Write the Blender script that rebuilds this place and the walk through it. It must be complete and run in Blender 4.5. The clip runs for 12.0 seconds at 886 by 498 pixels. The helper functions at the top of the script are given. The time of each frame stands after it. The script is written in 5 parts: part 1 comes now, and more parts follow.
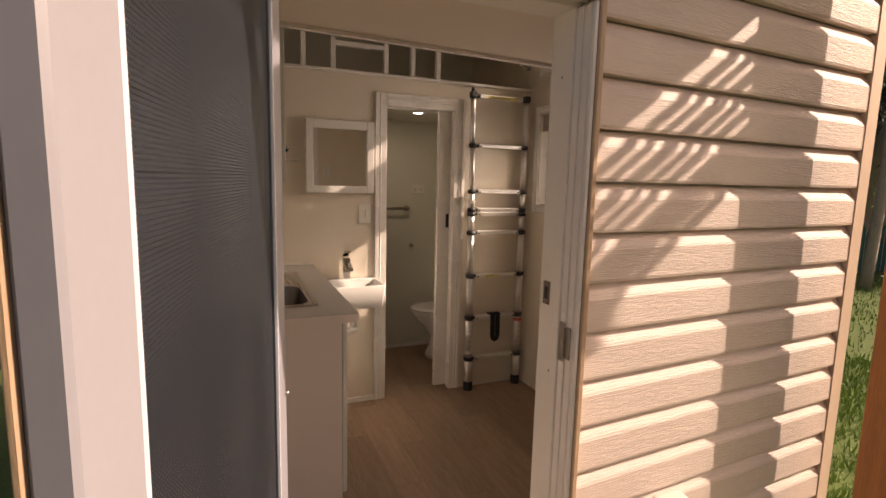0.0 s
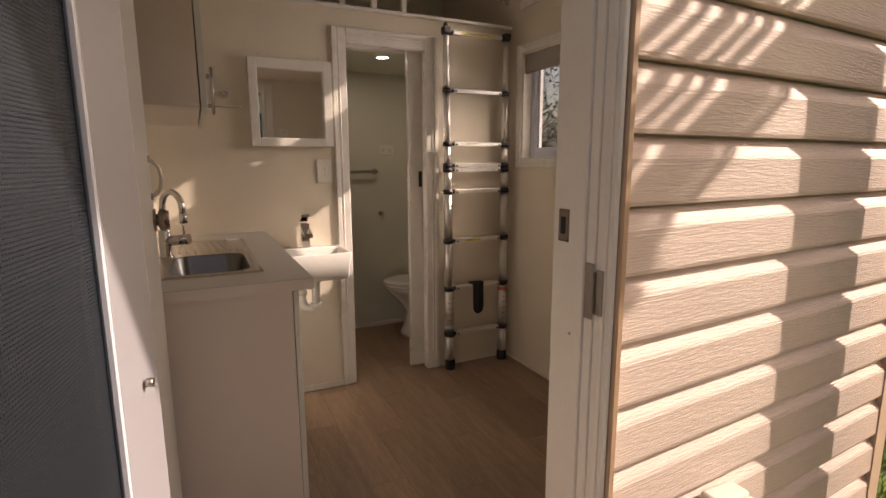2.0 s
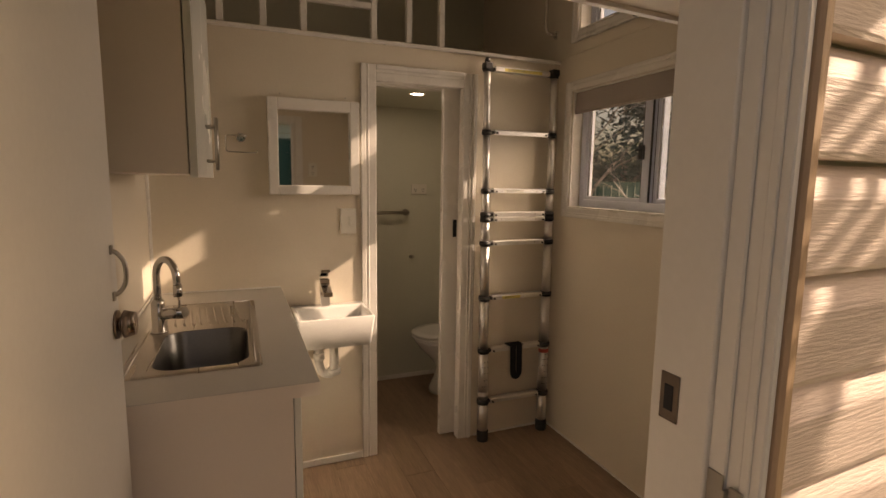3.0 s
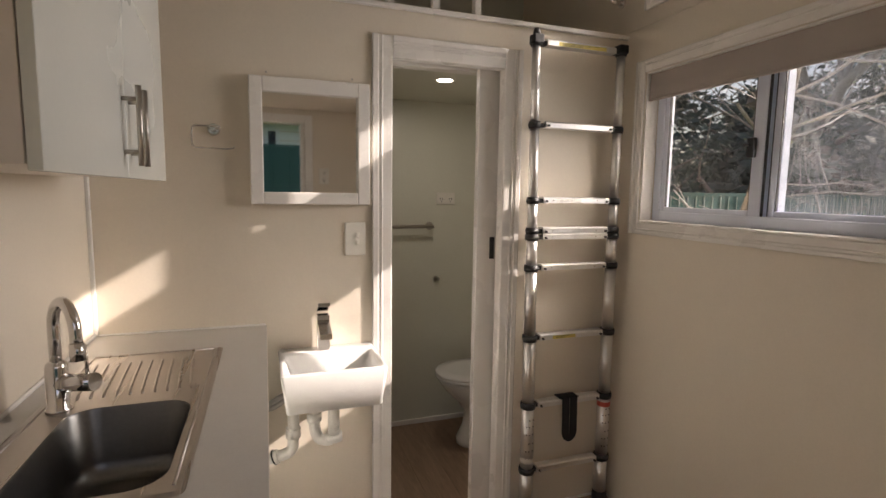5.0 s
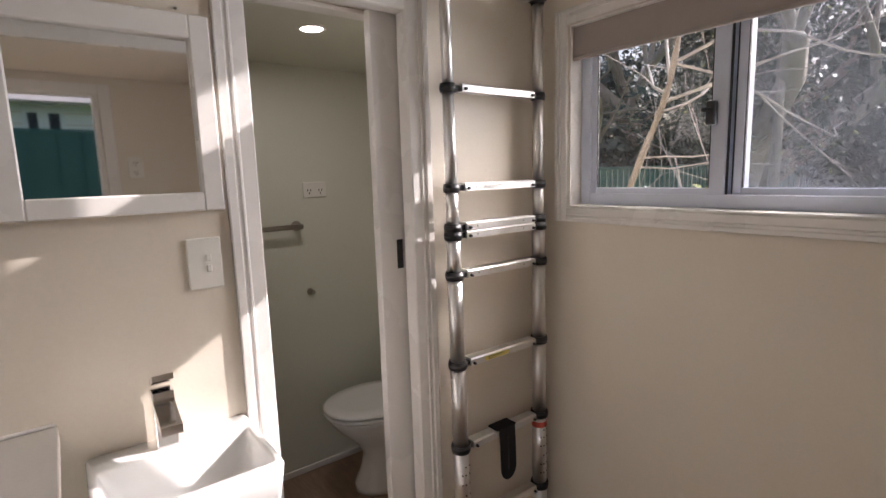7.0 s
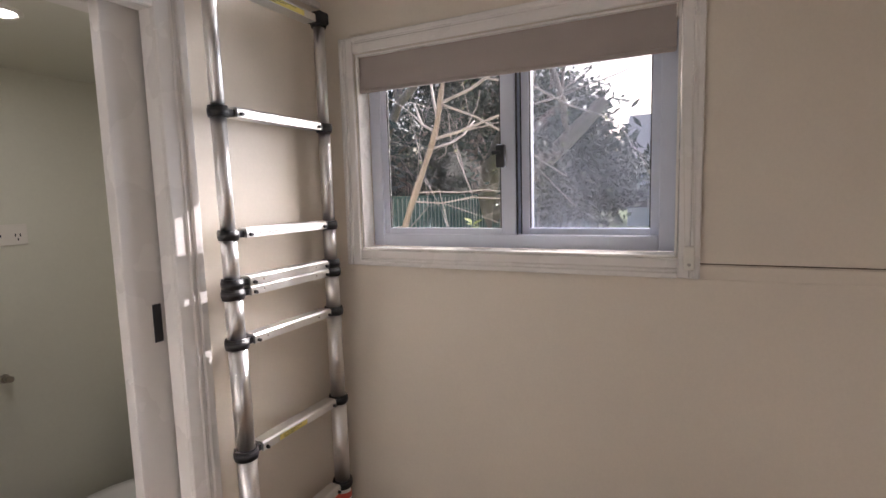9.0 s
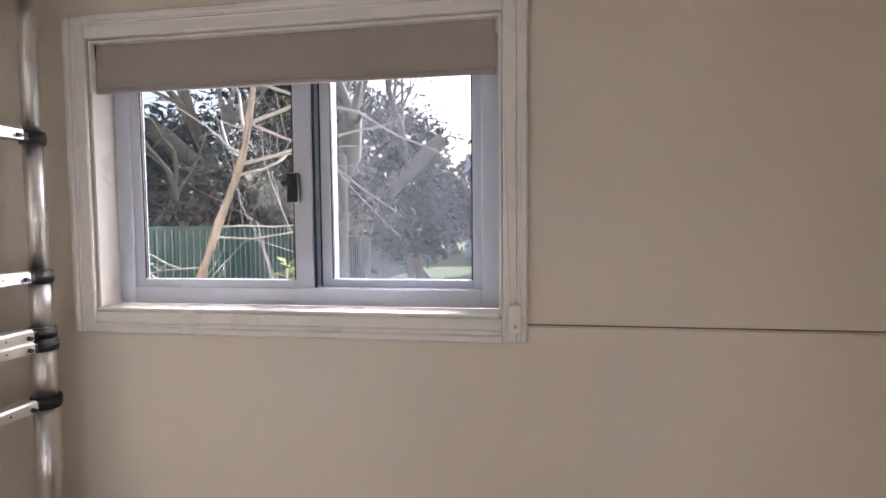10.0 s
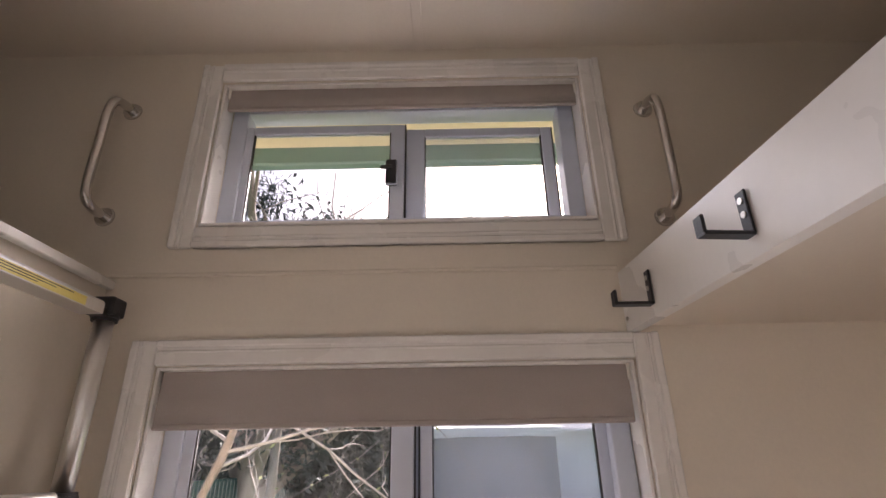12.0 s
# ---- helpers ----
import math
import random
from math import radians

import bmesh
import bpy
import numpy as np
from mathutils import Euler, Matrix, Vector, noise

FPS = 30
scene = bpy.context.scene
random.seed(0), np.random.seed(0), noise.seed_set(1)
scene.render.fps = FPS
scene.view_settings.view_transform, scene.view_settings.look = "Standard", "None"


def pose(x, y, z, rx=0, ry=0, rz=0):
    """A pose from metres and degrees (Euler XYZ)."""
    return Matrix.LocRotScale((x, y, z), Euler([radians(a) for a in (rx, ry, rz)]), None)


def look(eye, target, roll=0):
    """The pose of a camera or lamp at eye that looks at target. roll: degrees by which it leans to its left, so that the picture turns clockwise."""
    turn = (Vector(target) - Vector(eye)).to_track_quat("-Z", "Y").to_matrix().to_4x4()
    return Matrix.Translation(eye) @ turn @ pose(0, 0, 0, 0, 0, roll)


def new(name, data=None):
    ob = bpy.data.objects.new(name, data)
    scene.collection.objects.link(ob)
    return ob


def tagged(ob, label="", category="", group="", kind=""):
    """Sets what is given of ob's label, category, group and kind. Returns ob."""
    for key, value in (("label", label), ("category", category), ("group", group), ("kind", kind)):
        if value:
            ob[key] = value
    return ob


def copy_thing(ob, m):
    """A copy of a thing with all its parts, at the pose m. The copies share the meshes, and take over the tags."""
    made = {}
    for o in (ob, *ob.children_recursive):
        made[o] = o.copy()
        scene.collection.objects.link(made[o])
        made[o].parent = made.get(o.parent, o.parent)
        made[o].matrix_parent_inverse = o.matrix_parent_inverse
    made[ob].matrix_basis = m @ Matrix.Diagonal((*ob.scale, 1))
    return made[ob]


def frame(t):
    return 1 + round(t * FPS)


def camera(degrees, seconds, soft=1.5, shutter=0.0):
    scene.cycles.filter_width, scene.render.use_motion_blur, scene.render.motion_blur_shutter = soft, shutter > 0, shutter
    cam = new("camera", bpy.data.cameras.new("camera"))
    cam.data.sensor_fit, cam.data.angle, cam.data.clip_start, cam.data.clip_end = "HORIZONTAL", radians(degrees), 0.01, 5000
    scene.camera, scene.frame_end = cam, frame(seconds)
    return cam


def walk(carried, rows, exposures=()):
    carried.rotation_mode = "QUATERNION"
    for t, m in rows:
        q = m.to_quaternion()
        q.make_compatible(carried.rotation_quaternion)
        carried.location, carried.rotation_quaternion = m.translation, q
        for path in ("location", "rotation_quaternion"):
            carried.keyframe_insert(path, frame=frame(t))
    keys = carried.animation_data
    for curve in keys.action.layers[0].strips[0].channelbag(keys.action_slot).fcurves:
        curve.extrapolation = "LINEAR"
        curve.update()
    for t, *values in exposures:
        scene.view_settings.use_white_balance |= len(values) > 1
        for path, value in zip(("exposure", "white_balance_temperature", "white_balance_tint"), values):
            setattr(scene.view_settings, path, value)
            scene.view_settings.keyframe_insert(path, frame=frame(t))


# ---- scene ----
cam = camera(82.4, 12.0)
PATH = [
    (0, (0.17, -0.078, 1.47), (0.94, 1.748, 1.201), 1.4),
    (0.5, (0.215, -0.095, 1.457), (0.989, 1.727, 1.172), 2.0),
    (1, (0.28, -0.043, 1.441), (1.075, 1.764, 1.117), 1.8),
    (1.5, (0.286, 0.105, 1.417), (1.127, 1.89, 1.09), 1.0),
    (2, (0.32, 0.282, 1.293), (1.179, 2.056, 0.956), -0.2),
    (2.5, (0.395, 0.439, 1.366), (1.218, 2.231, 1.033), 0.9),
    (3, (0.453, 0.599, 1.446), (1.199, 2.436, 1.182), 0.8),
    (3.5, (0.473, 0.77, 1.431), (1.145, 2.64, 1.201), 2.2),
    (3.7, (0.482, 0.827, 1.427), (1.135, 2.704, 1.199), 2.2),
    (5.3, (0.648, 1.218, 1.429), (1.328, 3.085, 1.206), 0.2),
    (5.5, (0.638, 1.255, 1.417), (1.402, 3.088, 1.187), 0.2),
    (6, (0.626, 1.472, 1.437), (1.628, 3.176, 1.134), -2.7),
    (6.5, (0.663, 1.638, 1.439), (1.788, 3.262, 1.126), -2.3),
    (6.7, (0.686, 1.683, 1.437), (1.823, 3.301, 1.135), -2.0),
    (8.3, (0.673, 1.986, 1.517), (2.312, 3.106, 1.27), -2.3),
    (8.5, (0.693, 1.972, 1.509), (2.366, 3.047, 1.292), -2.0),
    (9, (0.767, 1.969, 1.486), (2.554, 2.842, 1.272), -1.6),
    (9.5, (0.969, 1.914, 1.477), (2.885, 2.445, 1.261), -1.3),
    (10, (1.098, 1.96, 1.512), (3.073, 2.257, 1.406), -0.5),
    (10.5, (1.138, 2.157, 1.641), (3.126, 2.248, 1.84), -0.9),
    (11, (1.121, 2.322, 1.679), (3.053, 2.349, 2.192), -1.1),
    (11.5, (1.13, 2.356, 1.715), (3.02, 2.368, 2.37), -1.3),
    (12, (1.139, 2.363, 1.754), (2.984, 2.37, 2.527), -1.0),
]
EXPOSURES = [(0, 0.12, 8900, 28), (2.0, 0.12, 8300, 25), (2.5, 0.10, 8100, 23), (3.0, -0.04, 10300, 25), (3.7, 0.42, 10900, 24), (5.3, 0.62, 6600, 18), (6.5, 0.76, 6400, 20), (8.5, 0.86, 6250, 20), (9.5, 1.15, 6150, 22), (10.0, 1.25, 6000, 20), (10.5, 1.15, 5850, 18), (11.0, 1.07, 5900, 19), (12, 1.10, 6500, 26)]
walk(cam, [(t, look(eye, target, roll)) for t, eye, target, roll in PATH], EXPOSURES)

# ---- world, sun, lamps ----
SUN = Vector((1.0, -0.345, 0.63)).normalized()
world = bpy.data.worlds.new("sky_world")
scene.world = world
world.use_nodes = True
wn = world.node_tree.nodes
sky = wn.new("ShaderNodeTexSky")
sky.sky_type = 'NISHITA'
sky.sun_disc = False
sky.sun_elevation = math.asin(SUN.z)
sky.sun_rotation = math.atan2(SUN.x, SUN.y)
sky.air_density, sky.dust_density = 1.0, 4.5
wn["Background"].inputs["Strength"].default_value = 0.12
world.node_tree.links.new(sky.outputs["Color"], wn["Background"].inputs["Color"])

sun_data = bpy.data.lights.new("sun", 'SUN')
sun_data.energy, sun_data.angle, sun_data.color = 5.0, radians(0.5), (1.0, 0.95, 0.88)
sun = new("sun", sun_data)
sun.matrix_world = look(SUN * 30, (0, 0, 0))


def opening_lamp(name, eye, target, w, h, power, colour, spread=180):
    """Daylight that enters through one of the place's openings."""
    d = bpy.data.lights.new(name, 'AREA')
    d.shape, d.size, d.size_y, d.energy, d.color = 'RECTANGLE', w, h, power, colour
    d.spread = radians(spread)
    ob = new(name, d)
    ob.matrix_world = look(eye, target)
    return ob


opening_lamp("lower_window_daylight", (2.20, 2.45, 1.60), (0, 2.45, 1.45), 0.74, 0.42, 2.3, (0.93, 0.97, 1.0), 110)
opening_lamp("upper_window_daylight", (2.20, 2.47, 2.41), (0, 2.47, 2.2), 0.75, 0.22, 0.75, (0.93, 0.97, 1.0), 125)
spot_data = bpy.data.lights.new("bathroom_downlight_lamp", 'AREA')
spot_data.shape, spot_data.size, spot_data.energy, spot_data.color = 'DISK', 0.07, 0.85, (1.0, 0.95, 0.86)
spot = new("bathroom_downlight_lamp", spot_data)
spot.matrix_world = look((1.44, 3.46, 1.935), (1.44, 3.46, 0))


# ---- materials ----
def mat(name, colour, rough=0.5, metal=0.0, vary=0.08, scale=3.0, fine=60.0, bump=0.05, stretch=(1, 1, 1), piece=0.0, rvary=0.1, spec=0.5, coat=0.0):
    """A procedural surface: two scales of tone, rough and relief; piece: tone from object to object."""
    m = bpy.data.materials.new(name)
    m.use_nodes = True
    nt = m.node_tree
    n, l = nt.nodes, nt.links
    b = n["Principled BSDF"]
    b.inputs["Metallic"].default_value = metal
    b.inputs["Specular IOR Level"].default_value = spec
    b.inputs["Coat Weight"].default_value = coat
    co = n.new("ShaderNodeTexCoord")
    mp = n.new("ShaderNodeMapping")
    mp.inputs["Scale"].default_value = stretch
    l.new(co.outputs["Object"], mp.inputs["Vector"])
    big, small = n.new("ShaderNodeTexNoise"), n.new("ShaderNodeTexNoise")
    big.inputs["Scale"].default_value, big.inputs["Detail"].default_value = scale, 4
    small.inputs["Scale"].default_value, small.inputs["Detail"].default_value = fine, 6
    l.new(mp.outputs[0], big.inputs["Vector"])
    l.new(mp.outputs[0], small.inputs["Vector"])
    add = n.new("ShaderNodeMath")
    add.operation = 'MULTIPLY_ADD'
    add.inputs[1].default_value = 0.5
    l.new(small.outputs["Fac"], add.inputs[0])
    half = n.new("ShaderNodeMath")
    half.operation = 'MULTIPLY'
    half.inputs[1].default_value = 0.5
    l.new(big.outputs["Fac"], half.inputs[0])
    l.new(half.outputs[0], add.inputs[2])
    tone = n.new("ShaderNodeMapRange")
    tone.inputs["From Min"].default_value, tone.inputs["From Max"].default_value = 0.3, 0.7
    tone.inputs["To Min"].default_value, tone.inputs["To Max"].default_value = 1 - vary, 1 + vary
    l.new(add.outputs[0], tone.inputs["Value"])
    mul = n.new("ShaderNodeVectorMath")
    mul.operation = 'SCALE'
    mul.inputs[0].default_value = colour[:3]
    l.new(tone.outputs[0], mul.inputs["Scale"])
    last = mul
    if piece:
        info = n.new("ShaderNodeObjectInfo")
        pr = n.new("ShaderNodeMapRange")
        pr.inputs["To Min"].default_value, pr.inputs["To Max"].default_value = 1 - piece, 1 + piece
        l.new(info.outputs["Random"], pr.inputs["Value"])
        pm = n.new("ShaderNodeVectorMath")
        pm.operation = 'SCALE'
        l.new(mul.outputs[0], pm.inputs[0])
        l.new(pr.outputs[0], pm.inputs["Scale"])
        last = pm
    l.new(last.outputs[0], b.inputs["Base Color"])
    rr = n.new("ShaderNodeMapRange")
    rr.inputs["To Min"].default_value, rr.inputs["To Max"].default_value = max(0.02, rough - rvary), min(1, rough + rvary)
    l.new(big.outputs["Fac"], rr.inputs["Value"])
    l.new(rr.outputs[0], b.inputs["Roughness"])
    if bump:
        bp = n.new("ShaderNodeBump")
        bp.inputs["Strength"].default_value, bp.inputs["Distance"].default_value = bump, 0.004
        l.new(small.outputs["Fac"], bp.inputs["Height"])
        l.new(bp.outputs[0], b.inputs["Normal"])
    return m


def glass_mat(name, tint, dirt):
    m = bpy.data.materials.new(name)
    m.use_nodes = True
    n, l = m.node_tree.nodes, m.node_tree.links
    b = n["Principled BSDF"]
    b.inputs["Base Color"].default_value = (*tint, 1)
    b.inputs["Transmission Weight"].default_value = 1.0
    b.inputs["IOR"].default_value = 1.45
    b.inputs["Roughness"].default_value = 0.0
    if dirt:
        d = n.new("ShaderNodeBsdfDiffuse")
        d.inputs["Color"].default_value = (0.62, 0.66, 0.75, 1)
        nz = n.new("ShaderNodeTexNoise")
        nz.inputs["Scale"].default_value, nz.inputs["Detail"].default_value = 9.0, 8
        co = n.new("ShaderNodeTexCoord")
        l.new(co.outputs["Object"], nz.inputs["Vector"])
        r = n.new("ShaderNodeMapRange")
        r.inputs["From Min"].default_value, r.inputs["From Max"].default_value = 0.3, 0.75
        r.inputs["To Min"].default_value, r.inputs["To Max"].default_value = dirt * 0.5, dirt * 1.3
        l.new(nz.outputs["Fac"], r.inputs["Value"])
        mix = n.new("ShaderNodeMixShader")
        l.new(r.outputs[0], mix.inputs[0])
        l.new(b.outputs[0], mix.inputs[1])
        l.new(d.outputs[0], mix.inputs[2])
        l.new(mix.outputs[0], n["Material Output"].inputs["Surface"])
    return m


def weave_mat(name, colour, pitch, cover):
    """Woven insect mesh: threads both ways with open holes between."""
    m = bpy.data.materials.new(name)
    m.use_nodes = True
    n, l = m.node_tree.nodes, m.node_tree.links
    b = n["Principled BSDF"]
    b.inputs["Base Color"].default_value = (*colour, 1)
    b.inputs["Roughness"].default_value = 0.45
    co = n.new("ShaderNodeTexCoord")
    sep = n.new("ShaderNodeSeparateXYZ")
    l.new(co.outputs["Object"], sep.inputs[0])
    outs = []
    for axis in ("Y", "Z"):
        f = n.new("ShaderNodeMath")
        f.operation = 'PINGPONG'
        f.inputs[1].default_value = pitch / 2
        l.new(sep.outputs[axis], f.inputs[0])
        c = n.new("ShaderNodeMath")
        c.operation = 'LESS_THAN'
        c.inputs[1].default_value = pitch / 2 * cover
        l.new(f.outputs[0], c.inputs[0])
        outs.append(c)
    mx = n.new("ShaderNodeMath")
    mx.operation = 'MAXIMUM'
    l.new(outs[0].outputs[0], mx.inputs[0])
    l.new(outs[1].outputs[0], mx.inputs[1])
    l.new(mx.outputs[0], b.inputs["Alpha"])
    return m


def glow_mat(name, colour, strength):
    m = bpy.data.materials.new(name)
    m.use_nodes = True
    b = m.node_tree.nodes["Principled BSDF"]
    b.inputs["Base Color"].default_value = (*colour, 1)
    b.inputs["Emission Color"].default_value = (*colour, 1)
    b.inputs["Emission Strength"].default_value = strength
    return m


M_WALL = mat("cream_wall_panel", (0.76, 0.685, 0.58), 0.42, vary=0.035, scale=1.4, fine=140, bump=0.03)
M_BATHWALL = mat("bathroom_wall_panel", (0.70, 0.70, 0.60), 0.35, vary=0.03, scale=1.2, fine=90, bump=0.02)
M_CEIL = mat("ceiling_panel", (0.75, 0.67, 0.57), 0.5, vary=0.03, scale=1.0, fine=120, bump=0.02)
M_TRIM = mat("white_gloss_trim", (0.83, 0.80, 0.76), 0.28, vary=0.015, scale=5, fine=90, bump=0.0015)
M_FRAMEPAINT = mat("white_door_paint", (0.80, 0.77, 0.72), 0.35, vary=0.03, scale=4, fine=80, bump=0.010)
M_CLAD = mat("cream_weatherboard", (0.72, 0.605, 0.545), 0.55, vary=0.07, scale=5, fine=30, bump=0.60, stretch=(0.9, 1, 9), piece=0.03)
M_CLADTRIM = mat("weatherboard_trim", (0.66, 0.52, 0.41), 0.5, vary=0.06, scale=5, fine=50, bump=0.15, stretch=(3, 3, 0.6))
M_BEAD = mat("timber_edge_bead", (0.52, 0.36, 0.24), 0.5, vary=0.12, scale=6, fine=60, bump=0.2, stretch=(4, 4, 0.5))
M_PLANK = mat("oak_vinyl_plank", (0.32, 0.215, 0.145), 0.42, vary=0.34, scale=4, fine=22, bump=0.12, stretch=(9, 0.7, 1), piece=0.12)
M_SUBFLOOR = mat("floor_core", (0.08, 0.05, 0.035), 0.8)
M_CAB = mat("white_laminate_carcass", (0.78, 0.70, 0.63), 0.4, vary=0.02, scale=2, fine=120, bump=0.02)
M_CABDOOR = mat("white_laminate_door", (0.70, 0.71, 0.66), 0.25, vary=0.02, scale=2, fine=120, bump=0.015)
M_BENCH = mat("grey_beige_benchtop", (0.52, 0.49, 0.45), 0.38, vary=0.05, scale=14, fine=220, bump=0.03)
M_STEEL = mat("brushed_stainless", (0.50, 0.46, 0.43), 0.30, 1.0, vary=0.08, scale=4, fine=140, bump=0.08, stretch=(12, 0.5, 1))
# the sink's steel darkened: the bowl's shade and reflections are in this colour
M_STEELSHADED = mat("shaded_bowl_steel", (0.20, 0.195, 0.185), 0.34, 1.0, vary=0.08, scale=4, fine=120, bump=0.06)
M_CHROME = mat("chrome", (0.72, 0.70, 0.68), 0.10, 1.0, vary=0.02, scale=4, fine=40, bump=0.0, rvary=0.05)
M_NICKEL = mat("brushed_nickel", (0.48, 0.45, 0.41), 0.32, 1.0, vary=0.05, scale=8, fine=120, bump=0.04, stretch=(6, 6, 0.6))
M_BRASSY = mat("worn_nickel_knob", (0.30, 0.24, 0.20), 0.28, 1.0, vary=0.06, scale=12, fine=90, bump=0.04)
M_ALU = mat("aluminium_tube", (0.82, 0.81, 0.80), 0.36, 1.0, vary=0.06, scale=6, fine=120, bump=0.05, stretch=(6, 6, 0.7))
M_BLACK = mat("black_plastic", (0.022, 0.022, 0.024), 0.42, vary=0.2, scale=20, fine=160, bump=0.1)
M_STRAP = mat("black_webbing", (0.012, 0.012, 0.014), 0.8, vary=0.2, scale=60, fine=400, bump=0.3)
M_YELLOW = mat("yellow_warning_label", (0.78, 0.66, 0.20), 0.45, vary=0.06, scale=40, fine=120, bump=0)
M_LABELWHITE = mat("white_label", (0.75, 0.73, 0.68), 0.5, vary=0.05, scale=40)
M_LABELRED = mat("red_label", (0.62, 0.10, 0.07), 0.5, vary=0.05, scale=40)
M_INK = mat("label_ink", (0.05, 0.05, 0.05), 0.6, vary=0.1, scale=40)
M_PORC = mat("white_porcelain", (0.84, 0.83, 0.81), 0.08, vary=0.012, scale=3, fine=30, bump=0.0, rvary=0.04, coat=0.3)
M_PVC = mat("white_pvc_pipe", (0.80, 0.78, 0.74), 0.3, vary=0.03, scale=12, fine=80, bump=0.02)
M_GREYPIPE = mat("grey_hose", (0.42, 0.40, 0.38), 0.4, vary=0.06, scale=20, fine=100, bump=0.05)
M_WHITEPLASTIC = mat("white_switch_plastic", (0.80, 0.77, 0.70), 0.3, vary=0.02, scale=8, fine=60, bump=0.01)
M_WINALU = mat("powder_coated_aluminium", (0.60, 0.64, 0.74), 0.35, vary=0.02, scale=5, fine=120, bump=0.006)
# white paint set darker: the stiles' weaker light is put into the colour
M_SCREENFRAME = mat("dimmed_white_frame_paint", (0.31, 0.315, 0.36), 0.45, vary=0.03, scale=5, fine=120, bump=0.01)
M_GAP = mat("panel_gap", (0.16, 0.12, 0.08), 0.8)
M_HOUSEWALL = mat("pale_house_wall", (0.82, 0.81, 0.80), 0.6, vary=0.06, scale=2, fine=30, bump=0.05)
M_RUBBER = mat("window_gasket", (0.02, 0.02, 0.022), 0.6, vary=0.1)
M_BLIND = mat("taupe_blind_fabric", (0.40, 0.35, 0.32), 0.85, vary=0.06, scale=8, fine=420, bump=0.25)
M_SILVER = mat("mirror_silver", (0.86, 0.86, 0.85), 0.02, 1.0, vary=0.0, bump=0.0, rvary=0.015)
M_SCREEN = weave_mat("insect_screen_weave", (0.017, 0.022, 0.031), 0.0034, 0.52)
M_GLASS = glass_mat("window_glass", (0.97, 0.985, 0.98), 0.02)
M_GLASSDUSTY = glass_mat("dusty_window_glass", (0.90, 0.94, 0.98), 0.17)
M_LAMP = glow_mat("downlight_diffuser", (1.0, 0.96, 0.88), 14.0)
M_TIMBER = mat("oiled_timber", (0.42, 0.17, 0.055), 0.5, vary=0.25, scale=5, fine=40, bump=0.25, stretch=(8, 8, 0.5))
M_DECK = mat("weathered_deck_board", (0.26, 0.19, 0.13), 0.7, vary=0.2, scale=5, fine=40, bump=0.3, stretch=(0.6, 8, 8), piece=0.12)
M_GRASS = mat("lawn_soil", (0.10, 0.15, 0.035), 0.9, vary=0.35, scale=1.4, fine=40, bump=0.6)
M_BLADE = mat("grass_blade", (0.14, 0.24, 0.05), 0.6, vary=0.25, scale=2, fine=30, bump=0)
M_BARK = mat("pale_bark", (0.30, 0.25, 0.215), 0.8, vary=0.3, scale=9, fine=60, bump=0.5, stretch=(3, 3, 0.8))
M_TWIG = mat("bare_twig", (0.40, 0.37, 0.36), 0.75, vary=0.3, scale=9, fine=60, bump=0.2)
M_LEAF = mat("dark_leaf", (0.028, 0.055, 0.042), 0.6, vary=0.4, scale=2, fine=14, bump=0)
M_LEAFNEAR = mat("pale_green_leaf", (0.30, 0.36, 0.14), 0.5, vary=0.2, scale=20, fine=60, bump=0.1)
M_FENCE = mat("dark_green_steel", (0.022, 0.095, 0.090), 0.6, vary=0.12, scale=2, fine=40, bump=0.05)
M_FENCEPALE = mat("galvanised_edge", (0.45, 0.52, 0.50), 0.4, 0.6, vary=0.1, scale=4)
M_SHED = mat("grey_shed_sheet", (0.20, 0.21, 0.25), 0.5, vary=0.08, scale=2, fine=30, bump=0.05)
M_WHITEMETAL = mat("white_painted_steel", (0.78, 0.79, 0.80), 0.4, vary=0.05, scale=3, fine=40, bump=0.03)
M_ROOFTILE = mat("pale_roof_tile", (0.42, 0.40, 0.40), 0.6, vary=0.15, scale=5, fine=30, bump=0.1)
M_DARKGLASS = mat("dark_house_window", (0.02, 0.018, 0.03), 0.6, vary=0.1, scale=2, bump=0)
M_CREAMEAVE = mat("cream_eave_lining", (0.72, 0.64, 0.46), 0.6, vary=0.05, scale=3, fine=60, bump=0.05)
M_GUTTER = mat("green_gutter_paint", (0.14, 0.24, 0.22), 0.4, vary=0.06, scale=4, fine=50, bump=0.03)


# ---- building helpers ----
def bm_new():
    return bmesh.new()


def box(bm, x0, x1, y0, y1, z0, z1, bevel=0.0, seg=1):
    vs = [bm.verts.new((x, y, z)) for x in (x0, x1) for y in (y0, y1) for z in (z0, z1)]
    fs = [bm.faces.new([vs[i] for i in q]) for q in ((0, 1, 3, 2), (4, 6, 7, 5), (0, 4, 5, 1), (2, 3, 7, 6), (0, 2, 6, 4), (1, 5, 7, 3))]
    if bevel:
        es = list({e for f in fs for e in f.edges})
        bmesh.ops.bevel(bm, geom=es, offset=bevel, segments=seg, affect='EDGES', profile=0.5)
    return bm


